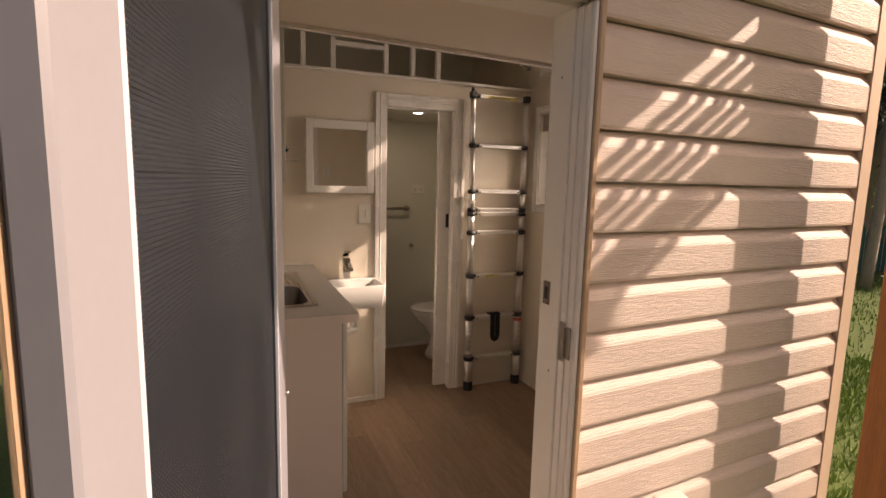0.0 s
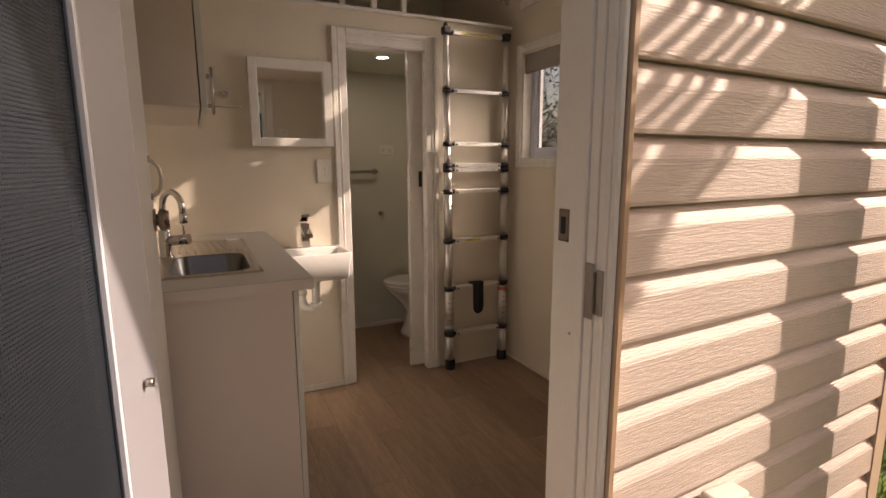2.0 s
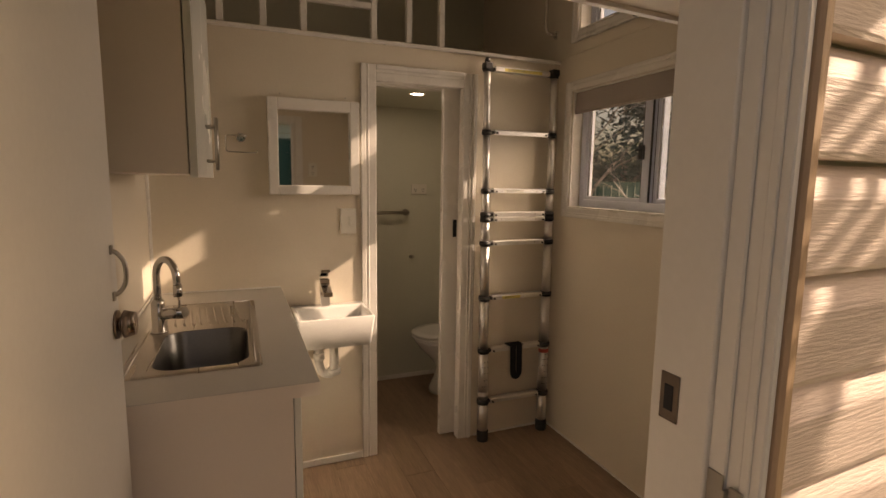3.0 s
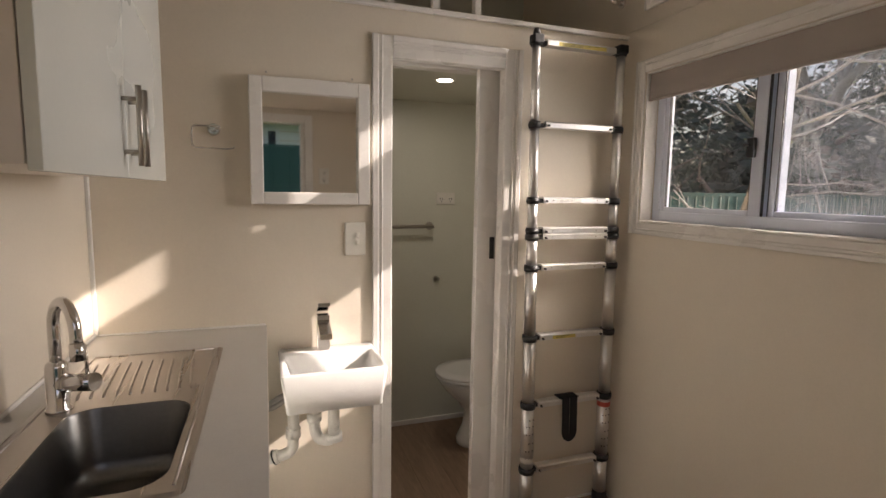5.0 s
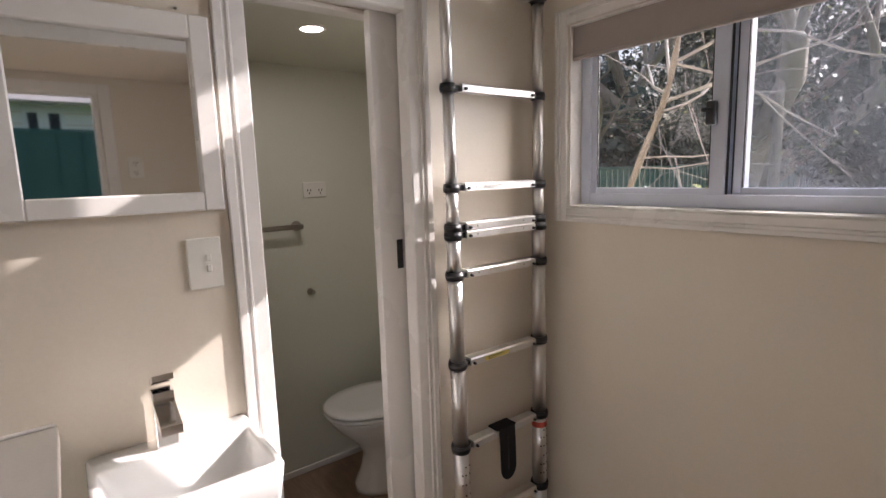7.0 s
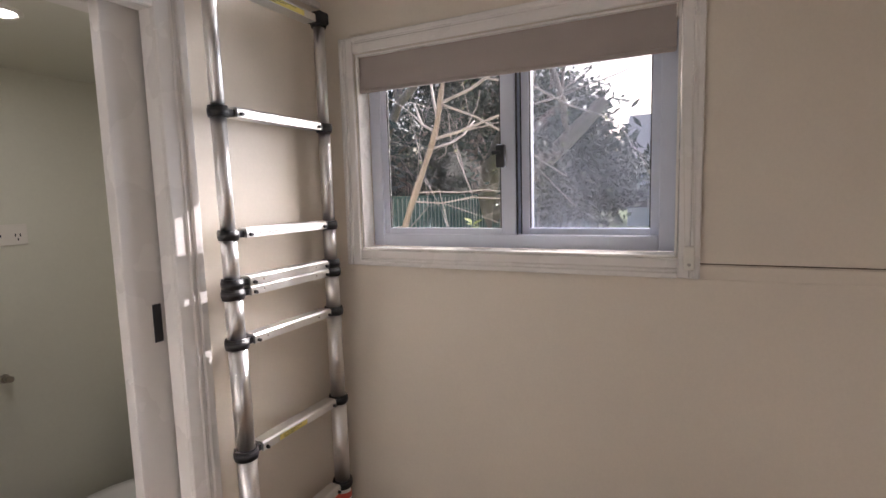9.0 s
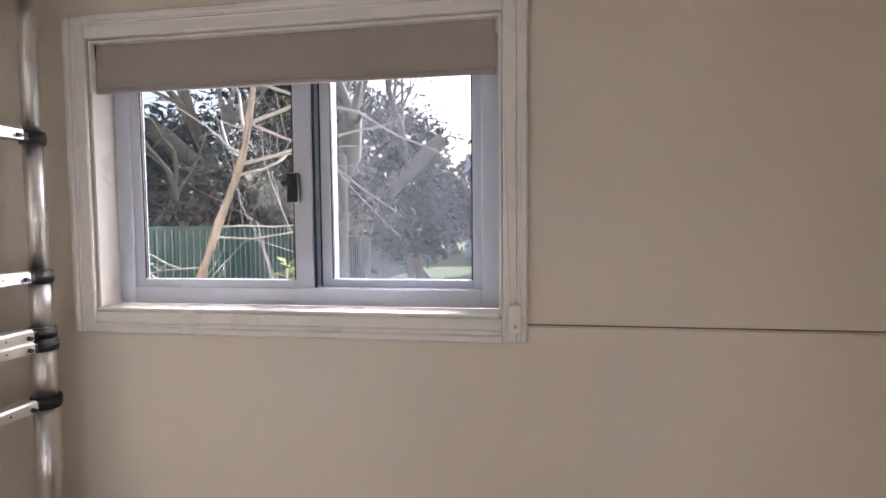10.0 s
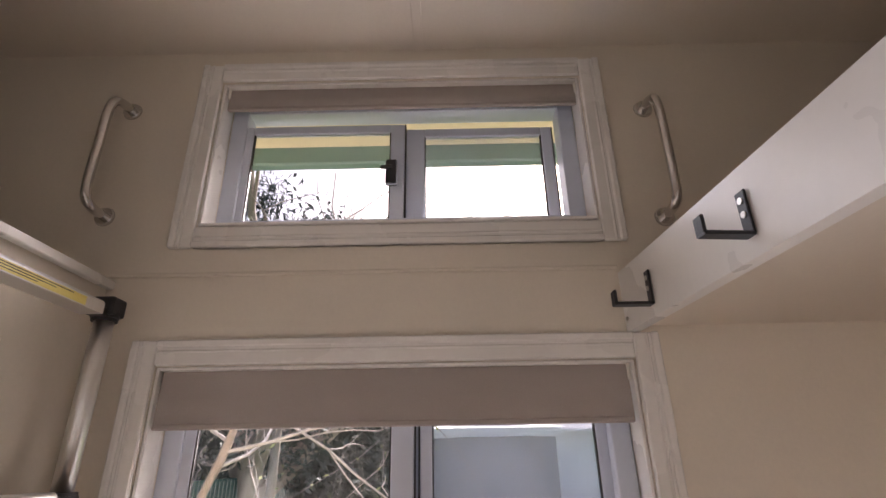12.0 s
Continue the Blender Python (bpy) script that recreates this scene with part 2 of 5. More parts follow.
def rod(bm, p0, p1, r0, r1=None, n=14, cap=True):
    p0, p1 = Vector(p0), Vector(p1)
    r1 = r0 if r1 is None else r1
    d = (p1 - p0).normalized()
    u = d.orthogonal().normalized()
    v = d.cross(u)
    rings = []
    for p, r in ((p0, r0), (p1, r1)):
        rings.append([bm.verts.new(p + (u * math.cos(2 * math.pi * i / n) + v * math.sin(2 * math.pi * i / n)) * r) for i in range(n)])
    for i in range(n):
        f = bm.faces.new((rings[0][i], rings[0][(i + 1) % n], rings[1][(i + 1) % n], rings[1][i]))
        f.smooth = True
    if cap:
        bm.faces.new(list(reversed(rings[0])))
        bm.faces.new(rings[1])
    return bm


def tube(bm, pts, r, n=10, radii=None, cap=True):
    """A round tube along a smooth line of points."""
    pts = [Vector(p) for p in pts]
    rings = []
    u = None
    for i, p in enumerate(pts):
        a, b = pts[max(0, i - 1)], pts[min(len(pts) - 1, i + 1)]
        d = (b - a).normalized()
        u = d.orthogonal().normalized() if u is None else (u - d * u.dot(d)).normalized()
        v = d.cross(u)
        q = radii[i] if radii else r
        rings.append([bm.verts.new(p + (u * math.cos(2 * math.pi * k / n) + v * math.sin(2 * math.pi * k / n)) * q) for k in range(n)])
    for a, b in zip(rings, rings[1:]):
        for k in range(n):
            f = bm.faces.new((a[k], a[(k + 1) % n], b[(k + 1) % n], b[k]))
            f.smooth = True
    if cap:
        bm.faces.new(list(reversed(rings[0])))
        bm.faces.new(rings[-1])
    return bm


def curve_pts(pts, n=6):
    """Points on a smooth line through the given points."""
    pts = [Vector(p) for p in pts]
    out = []
    for i in range(len(pts) - 1):
        p0, p1, p2, p3 = pts[max(0, i - 1)], pts[i], pts[i + 1], pts[min(len(pts) - 1, i + 2)]
        for k in range(n):
            t = k / n
            out.append(0.5 * ((2 * p1) + (p2 - p0) * t + (2 * p0 - 5 * p1 + 4 * p2 - p3) * t * t + (3 * p1 - p0 - 3 * p2 + p3) * t ** 3))
    return out + [pts[-1]]


def lathe(bm, centre, prof, n=24, sx=1.0, sy=1.0, cap=True):
    """A turned shape about the upright: prof holds (radius, height)."""
    c = Vector(centre)
    rings = [[bm.verts.new(c + Vector((r * sx * math.cos(2 * math.pi * k / n), r * sy * math.sin(2 * math.pi * k / n), z))) for k in range(n)] for r, z in prof]
    for a, b in zip(rings, rings[1:]):
        for k in range(n):
            f = bm.faces.new((a[k], a[(k + 1) % n], b[(k + 1) % n], b[k]))
            f.smooth = True
    if cap:
        bm.faces.new(list(reversed(rings[0])))
        bm.faces.new(rings[-1])
    return bm


def prism(bm, prof, place):
    """A profile drawn out between two ends; place maps (a, b, end) to a point, end being 0 or 1."""
    e0 = [bm.verts.new(place(a, b, 0)) for a, b in prof]
    e1 = [bm.verts.new(place(a, b, 1)) for a, b in prof]
    k = len(prof)
    for i in range(k):
        bm.faces.new((e0[i], e0[(i + 1) % k], e1[(i + 1) % k], e1[i]))
    bm.faces.new(list(reversed(e0)))
    bm.faces.new(e1)
    return bm


def mesh_of(name, bm, material):
    bmesh.ops.recalc_face_normals(bm, faces=bm.faces[:])
    me = bpy.data.meshes.new(name)
    bm.to_mesh(me)
    bm.free()
    me.materials.append(material)
    return me


ORIGIN = {}


def thing(name, base, label, category, group="", kind=""):
    """A thing of several parts: an Empty at its base."""
    e = new(name)
    e.empty_display_size = 0.05
    e.location = base
    ORIGIN[e.name] = Vector(base)
    return tagged(e, label, category, group, kind)


def part(name, bm, material, parent, label=""):
    ob = new(name, mesh_of(name, bm, material))
    ob.parent = parent
    if parent.name in ORIGIN:
        ob.matrix_parent_inverse = Matrix.Translation(ORIGIN[parent.name]).inverted()
    if label:
        tagged(ob, label)
    return ob


def solid(name, bm, material, label, category, kind="", group=""):
    return tagged(new(name, mesh_of(name, bm, material)), label, category, group, kind)


def structure(name, bm, material, label, category):
    return solid(name, bm, material, label, category, "structure")


def piece(name, mesh, parent, m):
    """One of many alike pieces: an object of its own on a shared mesh."""
    ob = new(name, mesh)
    ob.parent = parent
    if parent.name in ORIGIN:
        ob.matrix_parent_inverse = Matrix.Translation(ORIGIN[parent.name]).inverted()
    ob.matrix_basis = m
    return ob


def wall_grid(bm, us, zs, holes, put):
    """A wall of blocks between the lines us and zs, leaving out the cells whose middle lies in a hole."""
    for u0, u1 in zip(us, us[1:]):
        run = None
        for z0, z1 in zip(zs, zs[1:]):
            um, zm = (u0 + u1) / 2, (z0 + z1) / 2
            hole = any(a < um < b and c < zm < d for a, b, c, d in holes)
            if hole:
                if run:
                    put(u0, u1, *run)
                run = None
            else:
                run = (run[0], z1) if run else (z0, z1)
        if run:
            put(u0, u1, *run)
    return bm


# ---- plan ----
X0, X1 = 0.095, 2.145          # inner faces, side wall and window wall
XO0, XO1 = 0.0, 2.300          # outer faces
YE0, YE1 = 0.996, 1.102        # entry wall, outer face at its door side and inner face
SKEW, XSKEW = 0.060, 1.03      # the outer face runs out of square from the door to the corner
YB0, YB1 = 3.075, 3.215        # partition to the bathroom
YR0, YR1 = 4.05, 4.15          # far wall
ZC = 2.735                     # ceiling
ZL0, ZL1 = 2.0, 2.1            # loft floors
GROUND = -0.50

# ---- large structure ----
bm = bm_new()
box(bm, XO0, XO1, YE0, YR1, -0.16, -0.006)
floor = structure("floor", bm, M_SUBFLOOR, "timber look plank floor over a dark core", "floor")

bm = bm_new()


def skewed(x):
    """How far the cladding plane has run back at x."""
    return SKEW * (x - XSKEW)


wall_grid(bm, [XO0, 0.20, 0.994, XO1], [-0.16, 1.915, ZC], [(0.20, 0.994, -1, 1.915)],
          lambda u0, u1, z0, z1: prism(bm, [(u0, YE0 + skewed(u0)), (u1, YE0 + skewed(u1)), (u1, YE1), (u0, YE1)], lambda a, b, e: (a, b, z0 if e == 0 else z1)))
wall_entry = structure("wall_entry", bm, M_WALL, "cream lined entry wall clad outside in weatherboards", "wall")

bm = bm_new()
box(bm, XO0, X0, YE1, YR0, -0.16, ZC)
structure("wall_side", bm, M_WALL, "plain cream panel wall behind the kitchen bench", "wall")

bm = bm_new()
wall_grid(bm, [YE1, 1.993, 2.020, 2.910, 2.938, YR0], [-0.16, 1.313, 1.935, 2.235, 2.637, ZC], [(1.993, 2.938, 1.313, 1.935), (2.020, 2.910, 2.235, 2.637)],
          lambda u0, u1, z0, z1: box(bm, X1, XO1, u0, u1, z0, z1))
wall_window = structure("wall_window", bm, M_WALL, "cream panel wall with two aluminium windows", "wall")

bm = bm_new()
wall_grid(bm, [X0, 1.06, 1.592, X1], [0.0, 1.940, 2.110], [(1.06, 1.592, -1, 1.940)], lambda u0, u1, z0, z1: box(bm, u0, u1, YB0, YB1 if u0 < 1.5 else 3.122, z0, z1))
wall_bathroom = structure("wall_bathroom", bm, M_WALL, "cream panel partition between kitchen and bathroom", "wall")

bm = bm_new()
box(bm, 1.592, X1, 3.170, YB1, 0.0, 1.940)
structure("wall_cavity", bm, M_BATHWALL, "pale bathroom lining behind the sliding door", "wall")

bm = bm_new()
box(bm, XO0, XO1, YR0, YR1, -0.16, ZC)
structure("wall_far", bm, M_BATHWALL, "pale green grey bathroom end wall", "wall")

bm = bm_new()
box(bm, XO0, XO1, YE0, YR1, ZC, ZC + 0.1)
structure("ceiling", bm, M_CEIL, "cream panel ceiling with a thin cover joint", "ceiling")
bm = bm_new()
box(bm, X0, X1, 2.408, 2.432, ZC - 0.005, ZC - 0.001, 0.001)
structure("ceiling_joint_strip", bm, M_CEIL, "thin cream cover strip on the ceiling joint", "trim")

bm = bm_new()
box(bm, X0, X1, YB1, YR0, ZL0, ZL1)
structure("loft_floor", bm, M_CEIL, "loft floor over the bathroom", "loft floor")
bm = bm_new()
box(bm, X0, X1, YB1, YR0, 1.95, 1.999)
structure("bathroom_ceiling", bm, M_BATHWALL, "pale flat bathroom ceiling under the loft", "ceiling")
bm = bm_new()
prism(bm, [(X0, YE1), (X1, YE1), (X1, 1.976), (X0, 1.812)], lambda a, b, e: (a, b, ZL0 if e == 0 else ZL1 - 0.002))
structure("entry_loft_floor", bm, M_CEIL, "cream underside of the storage loft over the entry", "loft floor")
bm = bm_new()
prism(bm, [(X0, 1.813), (X1, 1.977), (X1, 2.000), (X0, 1.836)], lambda a, b, e: (a, b, 1.986 if e == 0 else 2.113))
structure("entry_loft_fascia", bm, M_TRIM, "white painted fascia board of the entry loft", "trim")
bm = bm_new()
box(bm, X0, X1, 3.058, YB0, 2.096, 2.114, 0.002)
structure("loft_edge_trim", bm, M_TRIM, "thin white edge trim along the loft floor", "trim")

# panel joints on the window wall
bm = bm_new()
box(bm, X1 - 0.004, X1, YE1, 1.945, 1.262, 1.296, 0.001)
structure("panel_joint_strip", bm, M_WALL, "flat cream cover strip over a wall panel joint", "trim")
bm = bm_new()
box(bm, X1 - 0.0012, X1, YE1, 1.945, 1.2985, 1.3012)
structure("panel_joint_gap", bm, M_GAP, "dark thin gap above the joint strip", "trim")
bm = bm_new()
box(bm, X1 - 0.006, X1, 2.0, YB0, 2.122, 2.130, 0.002)
structure("wall_panel_bead", bm, M_WALL, "thin cream bead between upper and lower wall panels", "trim")
bm = bm_new()
box(bm, X0, X0 + 0.012, 3.062, YB0, 0.94, 1.95, 0.002)
structure("corner_bead", bm, M_TRIM, "white corner bead beside the bench splashback", "trim")

# skirtings
for nm, dims, lab in (("baseboard", (0.60, 1.018, 3.067, YB0, 0.0, 0.035), "low white skirting below the basin"),
                      ("baseboard", (1.66, X1 - 0.008, 3.067, YB0, 0.0, 0.012), "thin white skirting behind the ladder"),
                      ("baseboard", (X1 - 0.008, X1, YE1, YB0, 0.0, 0.012), "thin cream skirting under the window wall"),
                      ("baseboard", (X0, X1, YR0 - 0.010, YR0, 0.0, 0.030), "pale skirting of the bathroom wall")):
    bm = bm_new()
    box(bm, *dims, 0.002)
    structure(nm, bm, M_TRIM, lab, "skirting")


# ---- mouldings ----
def architrave(parent, axis, at, out, a0, a1, z0, z1, w, four=True, t=0.016):
    """A moulded frame round an opening on the wall plane `at`; out: +1 or -1, the side it stands on."""
    def put(bm, u0, u1, v0, v1, d):
        lo, hi = sorted((at, at + out * d))
        if axis == "x":
            box(bm, lo, hi, u0, u1, v0, v1, 0.003)
        else:
            box(bm, u0, u1, lo, hi, v0, v1, 0.003)
    b0 = z0 - w if four else z0
    for nm, (u0, u1, v0, v1), inner in (("architrave_side", (a0 - w, a0, b0, z1 + w), 1), ("architrave_side", (a1, a1 + w, b0, z1 + w), 0),
                                        ("architrave_head", (a0, a1, z1, z1 + w), 2), ("architrave_sill", (a0, a1, z0 - w, z0), 3)):
        if nm == "architrave_sill" and not four:
            continue
        bm = bm_new()
        put(bm, u0, u1, v0, v1, t * 0.62)
        s = w * 0.30
        if inner == 1:
            put(bm, u0, u0 + s, v0, v1, t)
            put(bm, u0 + s * 1.35, u0 + s * 1.75, v0, v1, t * 0.85)
        elif inner == 0:
            put(bm, u1 - s, u1, v0, v1, t)
            put(bm, u1 - s * 1.75, u1 - s * 1.35, v0, v1, t * 0.85)
        elif inner == 2:
            put(bm, u0, u1, v1 - s, v1, t)
            put(bm, u0, u1, v1 - s * 1.75, v1 - s * 1.35, t * 0.85)
        else:
            put(bm, u0, u1, v0, v0 + s, t)
            put(bm, u0, u1, v0 + s * 1.35, v0 + s * 1.75, t * 0.85)
        part(nm, bm, M_TRIM, parent)


# ---- windows ----
def window(name, label, o, left, right, zsash, blind, latch_z, meet=(0.057, 0.024)):
    """o: opening y0, y1, z0, z1; left and right: each sash's y0, y1; blind: y0, y1, z0, z1."""
    y0, y1, z0, z1 = o
    w = thing(name, (2.2, (y0 + y1) / 2, z0), label, "window", "", "structure")
    architrave(w, "x", X1, -1, y0, y1, z0, z1, 0.050)
    bm = bm_new()
    e = 0.0015
    for q in ((X1 + e, 2.205, y0 + e, y0 + 0.008, z0 + e, z1 - e), (X1 + e, 2.205, y1 - 0.008, y1 - e, z0 + e, z1 - e),
              (X1 + e, 2.205, y0 + 0.008, y1 - 0.008, z1 - 0.008, z1 - e), (X1 - 0.012, 2.205, y0 + 0.008, y1 - 0.008, z0 + e, z0 + 0.008)):
        box(bm, *q, 0.001)
    part("reveal", bm, M_TRIM, w, "white painted reveal lining")
    bm = bm_new()
    fy0, fy1, fz0, fz1 = y0 + 0.008, y1 - 0.008, z0 + 0.008, z1 - 0.008
    b = 0.040
    for q in ((2.207, 2.262, fy0, fy0 + b, fz0, fz1), (2.207, 2.262, fy1 - b, fy1, fz0, fz1), (2.207, 2.262, fy0 + b, fy1 - b, fz0, fz0 + b), (2.207, 2.262, fy0 + b, fy1 - b, fz1 - b, fz1)):
        box(bm, *q, 0.002)
    part("window_frame", bm, M_WINALU, w)
    for nm, (s0, s1), xx, glass, wa, wb in (("sash", left, 2.214, M_GLASS, meet[0], 0.024), ("sash", right, 2.236, M_GLASSDUSTY, 0.027, meet[1])):
        bm = bm_new()
        sb = 0.024
        q0, q1 = zsash
        for q in ((xx, xx + 0.018, s0, s0 + wa, q0, q1), (xx, xx + 0.018, s1 - wb, s1, q0, q1), (xx, xx + 0.018, s0 + wa, s1 - wb, q0, q0 + sb), (xx, xx + 0.018, s0 + wa, s1 - wb, q1 - sb, q1)):
            box(bm, *q, 0.002)
        sash = part(nm, bm, M_WINALU, w)
        bm = bm_new()
        g = 0.003
        for q in ((xx + 0.002, xx + 0.012, s0 + wa, s0 + wa + g, q0 + sb, q1 - sb), (xx + 0.002, xx + 0.012, s1 - wb - g, s1 - wb, q0 + sb, q1 - sb),
                  (xx - 0.001, xx + 0.012, s0, s1, q0 - 0.006, q0 - 0.001), (xx + 0.002, xx + 0.012, s0 - 0.004, s0 - 0.001, q0, q1), (xx + 0.002, xx + 0.012, s1 + 0.001, s1 + 0.004, q0, q1)):
            box(bm, *q)
        part("gasket", bm, M_RUBBER, sash, "black rubber gasket")
        bm = bm_new()
        box(bm, xx + 0.007, xx + 0.011, s0 + wa + g, s1 - wb - g, q0 + sb, q1 - sb)
        pane = part("pane", bm, glass, sash, "dusty glass pane" if glass == M_GLASSDUSTY else "clear glass pane")
        pane.visible_shadow = False
    # unseen fin, added outside the meeting stiles to keep sun off the wall
    bm = bm_new()
    box(bm, 2.2545, 2.286, right[1] - meet[1], left[0] + meet[0], zsash[0], zsash[1], 0.001)
    part("sun_stop_fin", bm, M_WINALU, w, "unseen aluminium fin added behind the meeting stiles to block sun")
    bm = bm_new()
    ly = left[0] + meet[0] - 0.004
    box(bm, 2.196, 2.213, ly - 0.014, ly + 0.014, latch_z - 0.034, latch_z + 0.034, 0.004, 2)
    box(bm, 2.190, 2.197, ly - 0.004, ly + 0.026, latch_z + 0.004, latch_z + 0.016, 0.003)
    part("latch", bm, M_BLACK, w, "black plastic sash latch")
    bm = bm_new()
    b0, b1, c0, c1 = blind
    n = 26
    cols = []
    for i in range(n + 1):
        y = b0 + (b1 - b0) * i / n
        sag = 0.0012 * math.sin(i * 1.9) + 0.0010 * math.sin(i * 0.6)
        cols.append([bm.verts.new((x, y, z)) for x, z in ((2.163, c1), (2.160 + sag, (c0 + c1) / 2), (2.159 + sag, c0), (2.162 + sag, c0 - 0.0004), (2.163 + sag, (c0 + c1) / 2), (2.166, c1))])
    for a, c in zip(cols, cols[1:]):
        for k in range(5):
            f = bm.faces.new((a[k], a[k + 1], c[k + 1], c[k]))
            f.smooth = True
    roller = thing("roller_blind", (2.165, (b0 + b1) / 2, c1), "taupe fabric roller blind rolled almost up in the window", "blind")
    part("fabric", bm, M_BLIND, roller)
    bm = bm_new()
    rod(bm, (2.178, b0 + 0.004, c1 - 0.016), (2.178, b1 - 0.004, c1 - 0.016), 0.015, n=16)
    part("roller_tube", bm, M_BLIND, roller)
    for yy in (b0 - 0.004, b1 - 0.002):
        bm = bm_new()
        box(bm, 2.155, 2.190, yy, yy + 0.006, c1 - 0.034, c1 + 0.004, 0.002)
        part("bracket", bm, M_WHITEPLASTIC, roller, "small white plastic bracket")
    bm = bm_new()
    box(bm, 2.157, 2.167, b0, b1, c0 - 0.006, c0 + 0.006, 0.003)
    part("bottom_rail", bm, M_BLIND, roller)
    return w


window("window_1", "two light white aluminium sliding window with white architrave", (1.993, 2.938, 1.313, 1.935), (2.432, 2.892), (2.036, 2.420), (1.356, 1.888), (2.005, 2.932, 1.822, 1.929), 1.594, (0.045, 0.024))
window("window_2", "small high white aluminium sliding window with white architrave", (2.020, 2.910, 2.235, 2.637), (2.460, 2.868), (2.082, 2.456), (2.262, 2.554), (2.030, 2.896, 2.569, 2.632), 2.405, (0.034, 0.046))

# bead chain and its holder beside the lower window
chain = thing("blind_chain", (2.125, 1.962, 1.30), "white bead chain hanging from the roller blind to a clip", "blind chain")
bm = bm_new()
for k in range(96):
    z = 1.335 + 0.56 * k / 95
    for s in (-1, 1):
        yy = 1.985 + s * 0.010 - 0.018 * (1 - k / 95)
        xx = 2.118 + 0.024 * (k / 95)
        c = Vector((xx, yy, z))
        r = 0.0019
        vs = [bm.verts.new(c + Vector(d) * r) for d in ((1, 0, 0), (0, 1, 0), (-1, 0, 0), (0, -1, 0), (0, 0, 1.3), (0, 0, -1.3))]
        for i in range(4):
            bm.faces.new((vs[i], vs[(i + 1) % 4], vs[4]))
            bm.faces.new((vs[(i + 1) % 4], vs[i], vs[5]))
part("beads", bm, M_WHITEPLASTIC, chain)["kind"] = "stuff"
bm = bm_new()
box(bm, 2.116, 2.128, 1.955, 1.980, 1.285, 1.345, 0.004, 2)
part("clip", bm, M_WHITEPLASTIC, chain, "white plastic chain clip")
bm = bm_new()
rod(bm, (2.1165, 1.967, 1.300), (2.114, 1.967, 1.300), 0.004, n=10)
part("screw", bm, M_NICKEL, chain, "small screw head")


# ---- bathroom doorway with its sliding door ----
bd = thing("door_2", (1.33, YB0, 0), "white bathroom doorway with a sliding cavity door half open", "door", "", "structure")
architrave(bd, "y", YB0, -1, 1.095, 1.560, 0.0, 1.925, 0.077, four=False)
bm = bm_new()
box(bm, 1.0615, 1.095, YB0 - 0.002, YB1 + 0.004, 0.0, 1.939, 0.002)
part("jamb", bm, M_TRIM, bd)
bm = bm_new()
box(bm, 1.560, 1.5905, YB0 - 0.002, 3.120, 0.0, 1.939, 0.002)
box(bm, 1.560, 1.5905, 3.172, YB1 + 0.004, 0.0, 1.939, 0.002)
part("split_jamb", bm, M_TRIM, bd)
bm = bm_new()
box(bm, 1.095, 1.560, YB0 - 0.002, 3.120, 1.925, 1.939, 0.002)
box(bm, 1.095, 1.560, 3.172, YB1 + 0.004, 1.925, 1.939, 0.002)
part("head", bm, M_TRIM, bd)
bm = bm_new()
box(bm, 1.475, 2.04, 3.130, 3.164, 0.012, 1.934, 0.002)
leaf = part("door_leaf", bm, M_TRIM, bd, "white flush sliding door leaf")
bm = bm_new()
box(bm, 1.536, 1.558, 3.1275, 3.1305, 1.147, 1.241, 0.001)
part("flush_pull", bm, M_RUBBER, leaf, "dark recessed flush pull")
for yy in (YB1,):
    bm = bm_new()
    box(bm, 1.02, 1.095, yy, yy + 0.014, 0.0, 1.948, 0.002)
    box(bm, 1.560, 1.634, yy, yy + 0.014, 0.0, 1.948, 0.002)
    box(bm, 1.095, 1.560, yy, yy + 0.014, 1.925, 1.948, 0.002)
    part("bathroom_side_architrave", bm, M_TRIM, bd)

# ---- loft balustrade ----
rail = thing("loft_balustrade", (0.9, 3.09, ZL1), "white timber balustrade of uneven bars along the loft", "balustrade")
for xc in (0.235, 0.410, 0.588, 0.762, 1.090, 1.267, 1.440):
    bm = bm_new()
    box(bm, xc - 0.014, xc + 0.014, 3.080, 3.112, 2.1105, ZC - 0.001, 0.002)
    part("bar", bm, M_TRIM, rail)
for z, xa, xb in ((2.270, 0.776, 1.076),):
    bm = bm_new()
    box(bm, xa, xb, 3.082, 3.110, z - 0.014, z + 0.014, 0.002)
    part("cross_bar", bm, M_TRIM, rail)


# ---- entry doorway ----
dz = 1.900
ed = thing("door_1", (0.58, YE1, 0), "white painted entry door frame with its door swung open inwards", "door", "", "structure")
for side in (1, -1):
    fx = (lambda v: v) if side == 1 else (lambda v: 1.215 - v)
    bm = bm_new()
    for q in ((0.970, 0.992, 1.014, YE1 + 0.004), (0.981, 0.992, 0.950, 1.014), (0.976, 0.981, 0.990, 1.014), (0.978, 0.981, 0.962, 0.974)):
        a, b = sorted((fx(q[0]), fx(q[1])))
        box(bm, a, b, q[2], q[3], -0.02, dz, 0.002)
    part("jamb", bm, M_FRAMEPAINT, ed)
    bm = bm_new()
    a, b = sorted((fx(0.9930), fx(1.012)))
    box(bm, a, b, 0.944, 0.995, -0.10, dz + 0.05, 0.004)
    part("timber_bead", bm, M_BEAD, ed, "pinkish timber edge bead")
    bm = bm_new()
    a, b = sorted((fx(0.9945), fx(1.050)))
    box(bm, a, b, YE1 + 0.0005, YE1 + 0.013, 0.0, dz + 0.06, 0.003)
    part("inside_architrave", bm, M_TRIM, ed)
bm = bm_new()
box(bm, 0.223, 0.992, 1.014, YE1 + 0.004, dz, dz + 0.044, 0.002)
